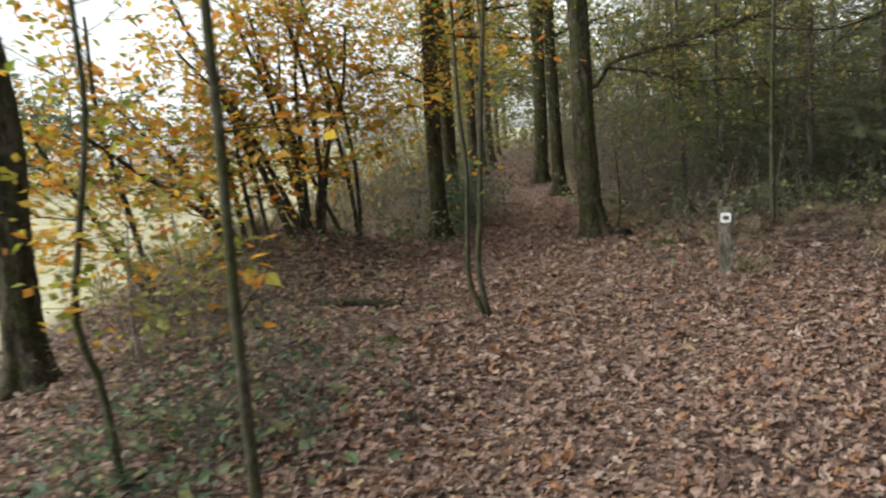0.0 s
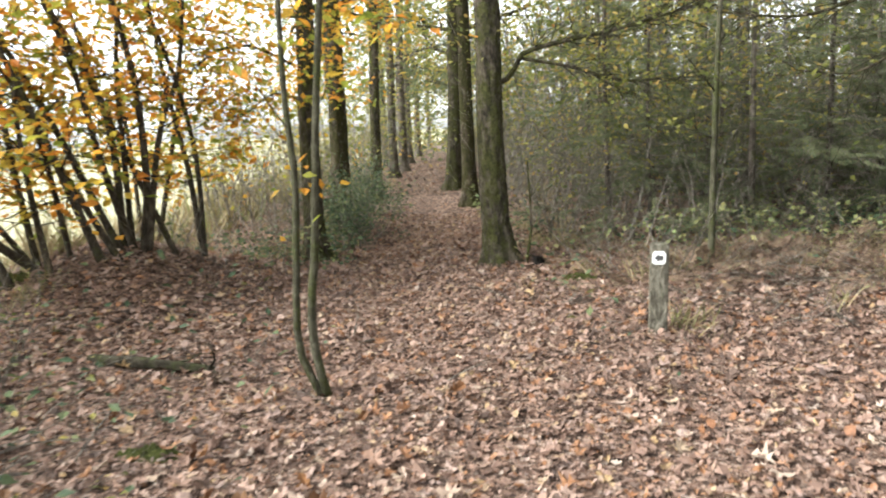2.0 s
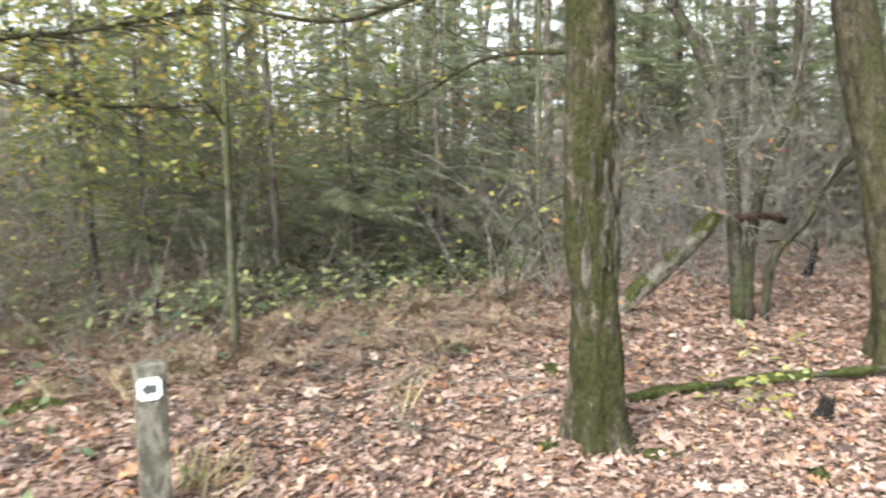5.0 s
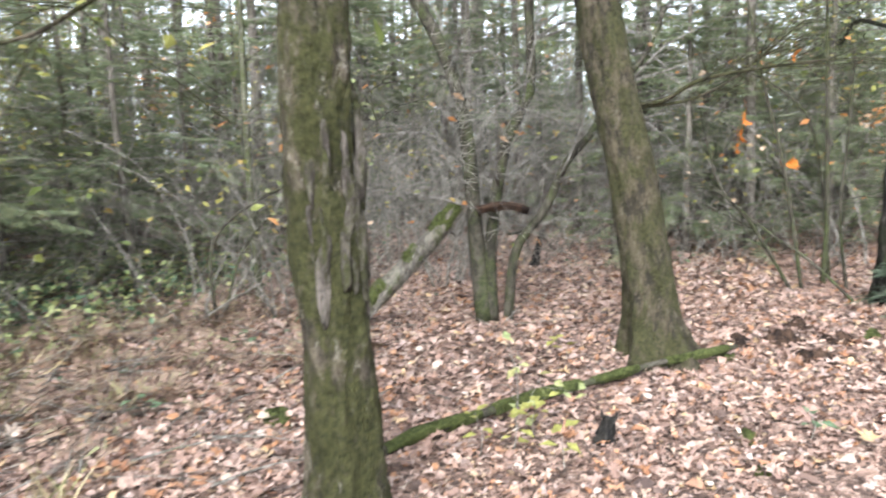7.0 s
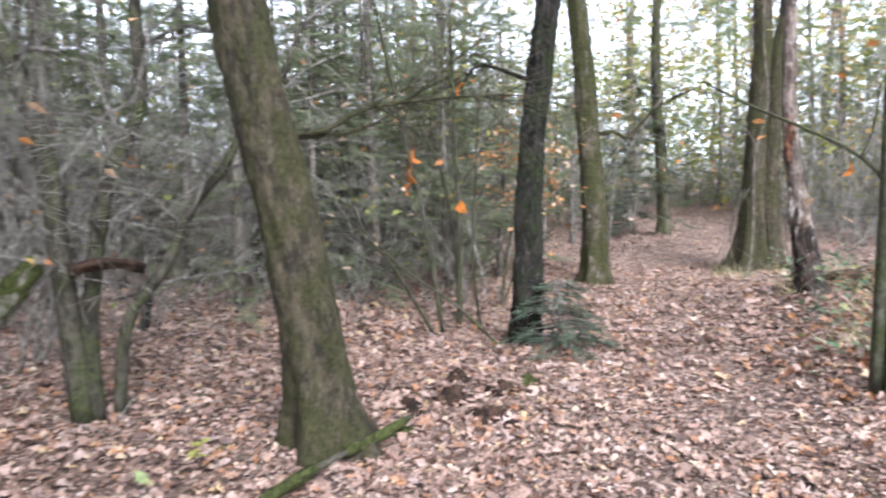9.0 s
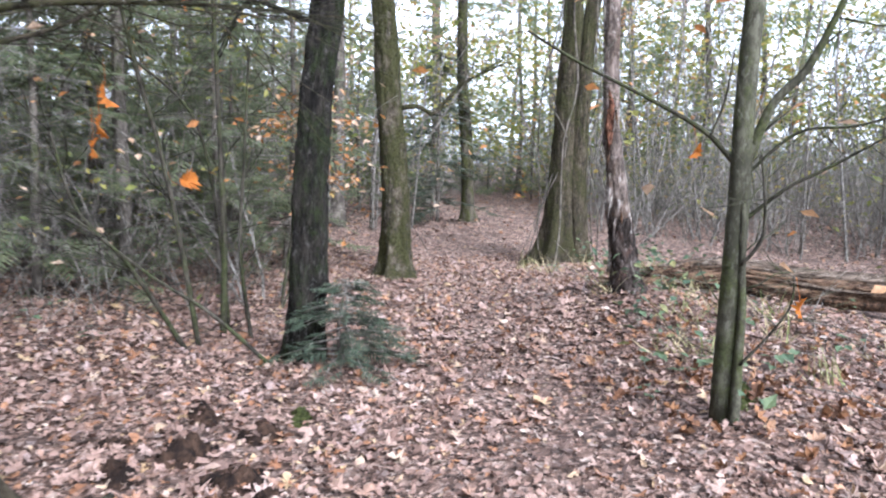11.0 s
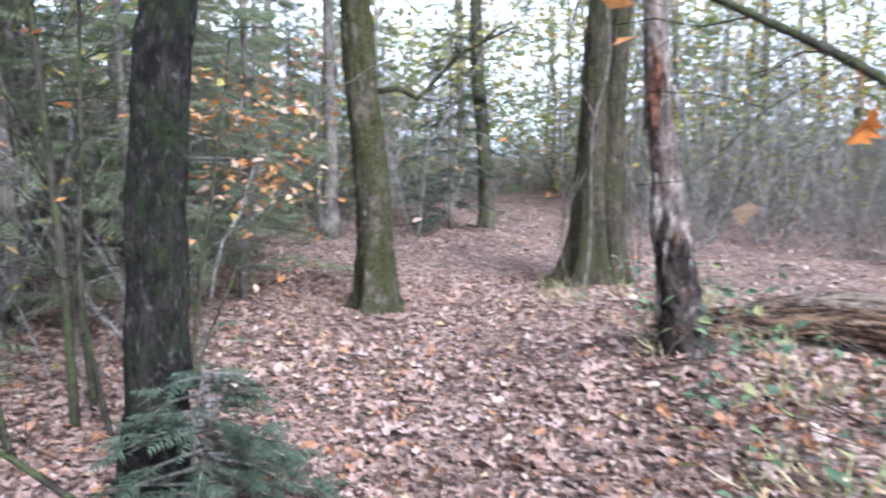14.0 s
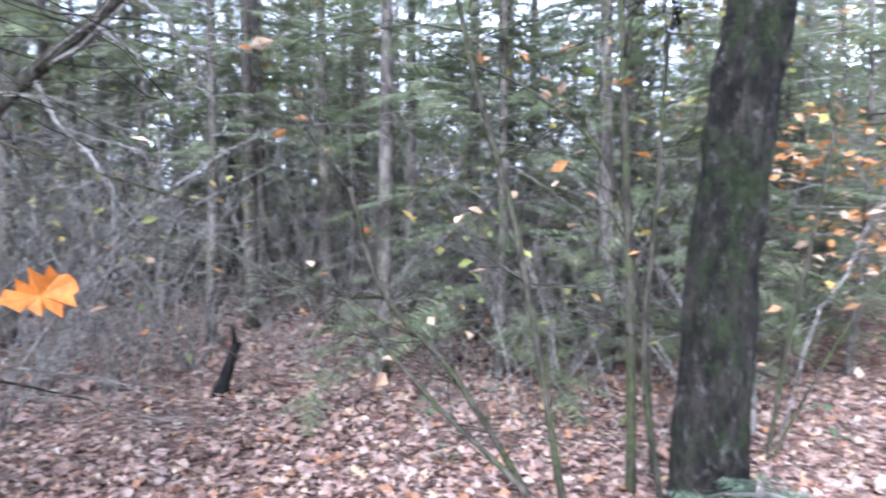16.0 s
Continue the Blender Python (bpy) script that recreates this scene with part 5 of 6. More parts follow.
C1 = conifer("slender green hemlock with drooping feathery boughs", 101, 5.5, 1.6, (4.6, 10.8), full=0.66)
C2 = conifer("young green conifer with open drooping boughs", 102, 4.2, 1.4, (6.0, 11.8), full=0.64)
C3 = conifer("tall dark conifer with bare lower trunk", 103, 8.0, 1.9, (12.9, 11.0), full=0.85, bare_to=2.1)
conifer("dark dense spruce beside the distant path", 104, 3.4, 0.95, (18.8, 1.78), NEEDLES_DARK, full=1.25, bare_to=0.15)
B1 = brush("tangle of thin grey bare branches", 111, (9.8, 9.6), 2.2, 6, kids=4)
B2 = brush("bare shrub with a few yellow leaves", 112, (8.6, 11.0), 2.6, 6, YELLOW_GREEN, 130)
B3 = brush("low dense mass of bare grey twigs", 113, (12.2, 7.6), 1.4, 7, kids=4)
B4 = brush("leafy yellow-green shrub under the trees", 114, (4.2, 11.6), 2.4, 6, YELLOW_GREEN, 520)
C5 = conifer("full green hemlock with feathery boughs down to the ground", 105, 4.8, 1.55, (6.3, 12.4), full=0.8, bare_to=0.35)
F1 = far_tree("tall woodland tree with sparse yellowing crown", 121, (6.5, 17.0), 12, 0.16, YELLOW_GREEN, 2200)
F2 = far_tree("tall bare woodland tree with few leaves", 122, (17.0, 13.0), 13, 0.14, YELLOW_GREEN, 500, low=3.0)
F3 = far_tree("slim woodland tree with rusty leaves", 123, (12.0, 17.0), 10, 0.10, ORANGE, 700)
USED += [(4.6, 10.8), (6.0, 11.8), (12.9, 11.0), (18.4, 2.3), (9.8, 9.6), (8.6, 11.0), (12.2, 7.6), (4.2, 11.6), (6.5, 17), (17, 13), (12, 17), (7.85, 7.3), (7.3, 9.5)]
# low growth on the near bank
repeat([B3, B2], [(-2.0, 2.9), (-1.5, 3.6), (-2.7, 4.4), (-2.2, 5.6), (-3.1, 5.4)], 0.42, 0.6)
repeat([B3, B2], [(-1.2, 2.7), (-0.85, 3.2), (-1.5, 2.0), (-0.95, 2.2), (-0.6, 2.7)], 0.32, 0.45)
repeat([C5], [(2.9, 11.6), (7.6, 12.8), (4.9, 13.2), (8.6, 12.4), (4.1, 14.4)], 0.75, 1.1)
B5 = brush("low bluish-green bush at an oak's foot", 115, (-0.78, 11.3), 1.0, 8, GREENERY, 1700, name="evergreen_bush", size=(0.035, 0.07))
copy_thing(B5, pose(-0.95, 12.2, gz(-0.95, 12.2), 0, 0, 140))
copy_thing(B5, pose(-1.15, 13.9, gz(-1.15, 13.9), 0, 0, 250))
# close along the side path
repeat([B4, B2, B1], [(2.1, 11.0), (1.9, 12.6), (1.8, 14.2), (1.6, 15.6), (2.4, 13.3), (-2.3, 12.6), (-2.4, 14.6), (-2.6, 18.2), (1.2, 19.2), (1.0, 21.6), (1.6, 20.4), (-2.8, 20.8), (0.9, 25.0), (-2.9, 24.0), (0.8, 28.0), (-3.0, 28.0), (-3.0, 16.3), (0.5, 32.0)], 0.7, 1.0)
# right of the side path
repeat([B1, B2], [(9.2, 10.2), (9.9, 10.0), (10.8, 9.8), (8.7, 10.3), (11.8, 8.2), (12.1, 6.4), (7.0, 8.9), (6.3, 9.2)], 0.8, 1.1)
repeat([C1, C2, C1], spots(13, (2.8, 9.0), (12.9, 22.0), 1.0))
repeat([B4, B2], spots(14, (2.6, 9.0), (11.4, 18.0), 0.8))
repeat([F1, F2], spots(9, (2.5, 14.0), (16.0, 32.0), 1.6))
repeat([C1, C2], [(7.1, 11.3), (3.3, 10.7)], 0.8, 0.95)
# behind the forked tree
repeat([C3, C1, C2], spots(30, (9.0, 26.0), (9.6, 24.0), 1.2))
repeat([B1, B3, B2], spots(34, (8.6, 22.0), (8.4, 17.0), 0.8))
repeat([F2, F3, F1], spots(20, (12.0, 32.0), (11.0, 30.0), 1.6))
repeat([C3], [(12.5, 12.6), (13.7, 11.7), (14.5, 13.5), (11.5, 13.3), (15.6, 12.0), (13.1, 14.9), (16.6, 14.6), (10.9, 14.6), (12.1, 15.9), (14.2, 16.2), (17.8, 12.8), (10.2, 12.8), (11.0, 16.8)], 1.05, 1.4)
repeat([C3], [(12.56, 10.5), (13.2, 9.9), (13.7, 9.1), (10.3, 11.3), (14.6, 8.3), (16.2, 9.0), (16.0, 7.4), (17.6, 8.1), (11.7, 7.7), (13.0, 6.3), (13.4, 8.0)], 0.95, 1.25)
repeat([C5], [(12.4, 7.0), (14.0, 6.6), (15.6, 5.7), (17.2, 6.2), (18.6, 4.9)], 0.85, 1.15)
# left of the lane beyond the dark trunk
repeat([C2, C1], spots(18, (12.6, 26.0), (4.6, 10.0), 1.0, 1.6))
repeat([B1, B2], spots(14, (10.8, 24.0), (4.8, 9.0), 0.8, 1.5))
repeat([F1, F3], spots(8, (14.0, 34.0), (3.5, 10.0), 1.5, 1.6))
# right of the lane
repeat([B1, B3, B2], spots(44, (12.5, 30.0), (-14.0, 0.6), 0.75, 1.7, lambda x, y: math.hypot(x - 8, y - 2.5) > 9.0))
repeat([F2, F3, F2], spots(22, (12.0, 36.0), (-18.0, -0.5), 1.5, 1.9, lambda x, y: math.hypot(x - 8, y - 2.5) > 12.5))
repeat([C2], spots(10, (16.0, 34.0), (-10.0, 4.0), 1.3, 1.3))
# along the meadow's edge and far round about
repeat([B2, B1, B4], spots(16, (-4.2, -2.2), (11.0, 30.0), 0.8))
repeat([F1, F2], spots(6, (-4.0, -2.6), (13.0, 34.0), 1.6))
repeat([F2, F1, F3, C3], spots(54, (-6.0, 55.0), (-34.0, 55.0), 2.0, 3.0, lambda x, y: 20 < math.hypot(x - 6, y - 5) < 48 and x > -3.5))
repeat([F1, F2, C3], spots(10, (-3.0, 14.0), (-18.0, -9.0), 1.8, 2.5))
repeat([F2, F1], spots(14, (-75.0, -50.0), (0.0, 90.0), 3.0), 1.0, 1.5)
conifer("small bluish spruce growing at a trunk's foot", 131, 0.60, 0.36, (9.58, 4.25), NEEDLES_DARK, full=0.8, bare_to=0.05)

# ---- far woods ----


def far_woods(name, label, seed, clumps, per, ring, size, material, template, zr, keep, spread=0.8):
    """Foliage of the distant trees, in uneven clumps."""
    rng = np.random.default_rng(seed)
    a, d = rng.uniform(0, 6.283, clumps * 4), rng.uniform(*ring, clumps * 4)
    x, y = 6 + d * np.cos(a), 5 + d * np.sin(a)
    z = zr[0] + (zr[1] - zr[0]) * rng.uniform(0, 1, len(x)) ** 1.15
    near = np.minimum(off_line(x, y, LANE), off_line(x, y, SIDE_PATH))
    ok = keep(x, y) & ((near > 1.7) | (z > 3.2))
    c = np.stack([x, y, z], -1)[ok][:clumps]
    c = np.repeat(c, per, 0)
    p = c + rng.normal(0, spread, c.shape) * (1.3, 1.3, 0.55)
    p[:, 2] = np.maximum(p[:, 2], ground_z(p[:, 0], p[:, 1]) + 0.05)
    ax, ay, az = turned(rng, len(p), 0.9)
    g = Geo()
    g.scatter(template, p, ax, ay, az, rng.uniform(size[0], size[1], len(p)))
    return tagged(part(name, g, material, None, "", False), label, "foliage", kind="stuff")


def inside(x, y):
    return x > -3.4


def along(x, y):
    return (off_line(x, y, SIDE_PATH) < 7) & (y > 12) & (x > -4.3)


def ahead(x, y):
    return (off_line(x, y, LANE) < 9) & (x > 15)


far_woods("distant_foliage", "thin yellowing foliage of the distant wood", 21, 420, 90, (13, 30), (0.09, 0.20), YELLOW_GREEN, SMALL, (0.6, 9), inside, 0.75)
far_woods("distant_foliage", "yellowing leaves over the side path", 26, 190, 80, (8, 44), (0.09, 0.18), YELLOW_GREEN, SMALL, (2.4, 9), along, 0.7)
far_woods("distant_foliage", "sparse leaves over the lane", 27, 260, 44, (9, 40), (0.09, 0.18), YELLOW_GREEN, SMALL, (0.8, 6.5), ahead, 0.5)
far_woods("distant_foliage", "dense foliage closing the distant wood", 28, 900, 60, (28, 48), (0.18, 0.40), YELLOW_GREEN, SMALL, (0.2, 8.5), inside, 0.9)
far_woods("distant_foliage", "low dense growth closing the view between trunks", 33, 1100, 44, (27, 50), (0.18, 0.42), NEEDLES, SMALL, (0.2, 5.0), inside, 0.8)
far_woods("distant_foliage", "grey-green conifer foliage of the distant wood", 22, 560, 40, (15, 46), (0.35, 0.85), NEEDLES, SPRAYS[0], (0.3, 9), inside, 1.0)
far_woods("distant_foliage", "rusty leaves of the distant wood", 23, 240, 26, (12, 36), (0.10, 0.2), ORANGE, SMALL, (0.6, 7), inside)
far_woods("distant_foliage", "hazy trees beyond the meadow", 24, 420, 60, (56, 90), (0.5, 1.1), NEEDLES, SMALL, (0.3, 9), lambda x, y: x < -40, 1.6)
far_woods("distant_foliage", "autumn leaves at the meadow's edge", 25, 420, 34, (8, 34), (0.09, 0.18), AUTUMN, SMALL, (0.8, 6), lambda x, y: (x > -4.4) & (x < -1.9) & (y > 10), 0.45)


def bough_leaves(label, seed, clumps, per, low, high, size, material, spread=0.22):
    """Leaves of overhanging boughs, gathered in loose flat sprays between two corners of a block of air."""
    rng = np.random.default_rng(seed)
    c = np.repeat(rng.uniform(low, high, (clumps, 3)), per, 0)
    p = c + rng.normal(0, spread, c.shape) * (1.4, 1.4, 0.45)
    ax, ay, az = turned(rng, len(p), 1.0)
    g = Geo()
    g.scatter(LEAF, p, ax, ay, az, rng.uniform(size[0], size[1], len(p)))
    return tagged(part("oak_foliage", g, material, None, "", False), label, "foliage", kind="stuff")


bough_leaves("orange leaves hanging among oak trunks", 30, 80, 30, (-2.7, 8.6, 2.0), (-0.55, 12.6, 4.4), (0.07, 0.13), AUTUMN)
bough_leaves("yellow and orange leaves over the bent sapling", 35, 11, 12, (-1.1, 5.0, 2.25), (0.5, 7.4, 3.3), (0.07, 0.12), AUTUMN, 0.16)
bough_leaves("yellowing leaves on low oak boughs", 29, 110, 28, (0.9, 9.2, 2.2), (5.2, 13.5, 5.0), (0.06, 0.11), YELLOW_GREEN, 0.3)
bough_leaves("yellowing leaves meeting over the side path", 36, 100, 30, (-3.2, 13.0, 3.0), (2.6, 27.0, 6.0), (0.08, 0.15), YELLOW_GREEN, 0.4)

bough_leaves("hazy leaves between the trunks of the side path", 37, 150, 40, (-3.9, 15.0, 0.5), (-2.0, 42.0, 5.5), (0.09, 0.18), YELLOW_GREEN, 0.5)
bough_leaves("hazy leaves closing the far end of the side path", 38, 90, 40, (-4.5, 38.0, 0.4), (3.5, 46.0, 7.0), (0.16, 0.30), YELLOW_GREEN, 0.8)
bough_leaves("hazy leaves of the wood beyond the lane", 45, 80, 40, (20.0, -10.0, 0.4), (30.0, -3.4, 5.5), (0.12, 0.24), YELLOW_GREEN, 0.6)
bough_leaves("hazy leaves of the wood beyond the lane", 46, 70, 40, (20.0, 2.4, 0.4), (30.0, 9.0, 5.5), (0.12, 0.24), NEEDLES, 0.6)
bough_leaves("hazy leaves over the far end of the lane", 47, 60, 40, (25.0, -3.4, 1.8), (33.0, 2.2, 5.5), (0.12, 0.24), YELLOW_GREEN, 0.6)
bough_leaves("copper leaves of a young oak beside the path", 39, 18, 16, (12.0, 3.95, 0.95), (13.0, 5.0, 2.0), (0.06, 0.105), ORANGE, 0.13)


def far_stems(name, label, seed, count, ring, length, thick, keep, lean=0.15):
    """Thin bare stems and branches of the deeper wood, past counting."""
    rng = np.random.default_rng(seed)
    a, d = rng.uniform(0, 6.283, count * 5), rng.uniform(*ring, count * 5)
    x, y = 6 + d * np.cos(a), 5 + d * np.sin(a)
    ok = keep(x, y) & (np.minimum(off_line(x, y, LANE), off_line(x, y, SIDE_PATH)) > 1.6)
    x, y = x[ok][:count], y[ok][:count]
    n = len(x)
    ay = unit(np.stack([rng.normal(0, lean, n), rng.normal(0, lean, n), np.ones(n)], -1))
    ax = unit(np.cross(ay, rng.normal(0, 1, (n, 3))))
    ln = rng.uniform(length[0], length[1], n)
    w = rng.uniform(thick[0], thick[1], n) / ln
    stem = [(np.cos(t) * r, h, np.sin(t) * r) for h, r in ((0, 1.0), (0.5, 0.75), (1, 0.2)) for t in (0, 2.09, 4.19)]
    tris = [(i + o, (i + 1) % 3 + o, i + 3 + o) for o in (0, 3) for i in range(3)] + [((i + 1) % 3 + o, (i + 1) % 3 + 3 + o, i + 3 + o) for o in (0, 3) for i in range(3)]
    tv = np.array(stem)
    az = np.cross(ax, ay)
    bow = rng.normal(0, 0.05, (n, 2))
    v = np.zeros((n, 9, 3))
    for k in range(9):
        px, py, pz = tv[k]
        mid = 1.0 if abs(py - 0.5) < 0.1 else 0.0
        v[:, k] = np.stack([x, y, ground_z(x, y) - 0.05], -1) + ln[:, None] * ((px * w + bow[:, 0] * mid)[:, None] * ax + py * ay + (pz * w + bow[:, 1] * mid)[:, None] * az)
    g = Geo()
    g.add(v, None, (np.array(tris)[None] + (np.arange(n) * 9)[:, None, None]).reshape(-1, 3))
    return tagged(part(name, g, BARK_TWIG, None, ""), label, "stems", kind="stuff")


far_stems("distant_stems", "countless thin bare stems in the deeper wood", 31, 3600, (9, 46), (1.5, 7), (0.007, 0.035), lambda x, y: inside(x, y) & ((y > 9.5) | (x > 14) | (y < -1.5)) & (np.hypot(x - 8, y - 2.5) > 9) & ((x > 8.5) | (y > 14.5)), 0.28)
far_stems("distant_stems", "low tangle of bare twigs under the trees", 32, 5200, (4.5, 24), (0.5, 1.8), (0.003, 0.008), lambda x, y: inside(x, y) & ((y > 8.3) | ((x > 10.8) & (y > 5)) | ((x > 10) & (y < 0.9) & (np.hypot(x - 8, y - 2.5) > 9.5))), 0.7)

far_stems("distant_stems", "grey haze of bare brush beyond the fallen log", 34, 3600, (9, 34), (1.0, 3.8), (0.003, 0.009), lambda x, y: (x > 12.5) & (y < 0.6) & (y > -18) & (np.hypot(x - 8, y - 2.5) > 9.5), 0.75)

# ---- undergrowth ----


def undergrowth(name, label, seed, count, regions, size, material, height, tilt, template, category):
    rng = np.random.default_rng(seed)
    P = []
    for (cx, cy, rx, ry, w) in regions:
        k = int(count * w)
        P.append(np.stack([rng.normal(cx, rx, k), rng.normal(cy, ry, k)], -1))
    P = np.concatenate(P)
    P = P[np.minimum(off_line(P[:, 0], P[:, 1], LANE), off_line(P[:, 0], P[:, 1], SIDE_PATH)) > 0.85]
    n = len(P)
    pos = np.stack([P[:, 0], P[:, 1], ground_z(P[:, 0], P[:, 1]) + rng.uniform(0.0, 1, n) ** 1.6 * height], -1)
    ax, ay, az = turned(rng, n, tilt)
    g = Geo()
    g.scatter(template, pos, ax, ay, az, rng.uniform(size[0], size[1], n))
    return tagged(part(name, g, material, None, "", False), label, category, kind="stuff")


undergrowth("bramble_leaves", "low green and yellowing bramble leaves", 7, 5200, [(5.6, 10.6, 1.5, 0.5, 0.14), (-1.3, 2.6, 0.5, 0.8, 0.2), (7.6, 11.5, 1.2, 0.8, 0.16), (10.2, 1.8, 0.6, 0.25, 0.02), (-2.2, 5.5, 1.0, 1.0, 0.06), (12.3, 1.3, 1.2, 0.5, 0.05), (-1.6, 10.2, 0.6, 0.7, 0.08), (1.0, 11.0, 0.5, 1.6, 0.05), (9.3, 2.0, 0.8, 0.4, 0.008), (1.9, 12.5, 0.5, 2.5, 0.06), (-2.0, 14.0, 0.5, 3.0, 0.06), (4.0, 9.2, 1.5, 0.5, 0.03), (-0.95, 11.4, 0.18, 0.8, 0.07), (-0.9, 10.1, 0.12, 0.2, 0.02), (8.5, 2.2, 0.4, 0.25, 0.006), (10.7, 1.9, 0.5, 0.2, 0.012), (-1.5, 11.5, 0.35, 2.0, 0.05)],
            (0.05, 0.11), GREENERY, 0.38, 0.8, LEAF, "undergrowth")
undergrowth("low_shrub_leaves", "bright yellow-green leaves of low shrubs", 17, 1700, [(0.85, 12.0, 0.12, 1.0, 0.12), (-0.95, 10.0, 0.15, 0.2, 0.06), (0.95, 14.0, 0.12, 1.0, 0.08), (5.6, 12.3, 1.0, 0.5, 0.6), (4.6, 9.9, 1.0, 0.4, 0.24), (5.9, 10.1, 0.9, 0.4, 0.14), (7.4, 11.2, 1.0, 0.4, 0.3), (3.6, 9.9, 0.8, 0.3, 0.2)], (0.05, 0.10), PALE_YELLOW, 0.5, 0.8, LEAF, "undergrowth")
BRACKEN = leafy("dead_bracken", [(0.0, (0.07, 0.045, 0.032)), (0.4, (0.14, 0.092, 0.064)), (0.8, (0.20, 0.140, 0.098)), (1.0, (0.15, 0.15, 0.07))], 0.2, 0.8)
undergrowth("dead_bracken", "brown collapsed bracken fronds under the conifers", 18, 1300, [(4.4, 9.0, 1.3, 0.55, 0.4), (3.4, 8.4, 0.6, 0.5, 0.15), (5.3, 8.3, 0.7, 0.5, 0.2), (2.3, 10.2, 0.5, 0.6, 0.1), (6.6, 9.6, 0.8, 0.5, 0.15)], (0.10, 0.26), BRACKEN, 0.16, 0.9, SPRAYS[1], "undergrowth")
BLADE = (np.array([[-0.02, 0, 0], [0.02, 0, 0], [0.015, 0.5, 0.05], [-0.015, 0.5, 0.05], [0, 1, -0.05]]), [[0, 1, 2], [0, 2, 3], [3, 2, 4]])


def tufts(name, label, seed, places, material, blades, length):
    rng = np.random.default_rng(seed)
    c = np.repeat(np.array(places), blades, 0)
    n = len(c)
    p = c + rng.normal(0, 0.07, c.shape)
    ay = unit(np.stack([rng.normal(0, 0.55, n), rng.normal(0, 0.55, n), np.full(n, 0.8)], -1))
    ax = unit(np.cross(ay, rng.normal(0, 1, (n, 3))))
    g = Geo()
    g.scatter(BLADE, np.stack([p[:, 0], p[:, 1], ground_z(p[:, 0], p[:, 1]) - 0.01], -1), ax, ay, np.cross(ax, ay), rng.uniform(length[0], length[1], n))
    return tagged(part(name, g, material, None, "", False), label, "grass", kind="stuff")


trng = np.random.default_rng(9)
edge_places = [(trng.uniform(-4.8, -2.6), trng.uniform(5.5, 10.5)) for _ in range(60)] + [(2.75, 6.75), (2.8, 6.6), (2.65, 6.8)]
edge_places += [(trng.normal(10.3, 0.7), trng.normal(1.7, 0.25)) for _ in range(10)] + [(trng.normal(4.0, 1.3), trng.normal(8.4, 0.6)) for _ in range(12)] + [(trng.uniform(-4.6, -2.6), trng.uniform(9.5, 26)) for _ in range(90)]
edge_places += [(trng.uniform(-2.0, -1.3), trng.uniform(9.5, 20)) for _ in range(40)] + [(trng.uniform(1.5, 2.4), trng.uniform(10, 20)) for _ in range(34)] + [(trng.normal(9.2, 0.5), trng.normal(1.2, 0.5)) for _ in range(7)]
edge_places += [(trng.normal(12.5, 1.0), trng.normal(0.9, 0.4)) for _ in range(14)]
tufts("tall_grass", "tall pale dry grass at the meadow's edge", 16, [(trng.uniform(-5.6, -3.2), trng.uniform(7.5, 26)) for _ in range(170)], STRAW, 24, (0.3, 0.75))
tufts("dry_grass", "thin tufts of dry straw-coloured grass", 10, edge_places, STRAW, 26, (0.12, 0.32))


def sticks(name, label, seed, regions, count):
    """Thin fallen twigs lying about."""
    rng = np.random.default_rng(seed)
    g = Geo()
    for (cx, cy, rx, ry, w) in regions:
        for _ in range(int(count * w)):
            x, y = rng.normal(cx, rx), rng.normal(cy, ry)
            grow(g, [], np.array([x, y, gz(x, y) + 0.03]), (rng.normal(), rng.normal(), rng.uniform(-0.05, 0.35)), rng.uniform(0.3, 0.9), rng.uniform(0.004, 0.009), 1, rng, 4, 3, 0.6, -0.1, 0.1)
    return tagged(part(name, g, BARK_TWIG), label, "twigs", kind="stuff")


sticks("fallen_twigs", "thin grey twigs lying in the leaves", 12, [(4.3, 8.3, 1.3, 0.7, 0.75), (-1.2, 4.5, 0.9, 1.2, 0.15), (9.5, 1.0, 0.9, 0.7, 0.25), (8.0, 7.5, 1.6, 1.2, 0.2), (3.6, 7.3, 0.9, 0.7, 0.25), (-1.4, 3.2, 0.5, 0.9, 0.15)], 150)


def climbers():
    rng = np.random.default_rng(14)
    root = thing("climbing_vines", (13.9, 0.95, gz(13.9, 0.95)), "thin pale climbers hanging along two grey trunks", "vines")
    for k in range(16):
        a = rng.uniform(0, 6.28)
        x, y = 0.32 * np.cos(a), 0.42 * np.sin(a)
        g = Geo()
        ln = smooth_line([(x * 1.5 + rng.normal(0, 0.15), y * 1.5 + rng.normal(0, 0.1), -0.05), (x * 1.1, y * 1.1, 0.7 + rng.normal(0, 0.2)), (x * 0.8 + rng.normal(0, 0.12), y * 0.8 + rng.normal(0, 0.12), 1.6), (x * 0.85 + rng.normal(0, 0.1), y * 0.8 + rng.normal(0, 0.1), 2.3), (x * 0.6, y * 0.7, 3.2), (x * 0.5, y * 0.6, 4.6)], 20)
        g.tube(ln, np.full(20, rng.uniform(0.005, 0.011)), 5)
        part("vine", g, BARK_FAR, root)


climbers()


BRIGHT = leafy("bright_orange_leaf", [(0.0, (0.48, 0.145, 0.018)), (0.5, (0.46, 0.16, 0.025)), (1.0, (0.42, 0.12, 0.02))], 0.5)


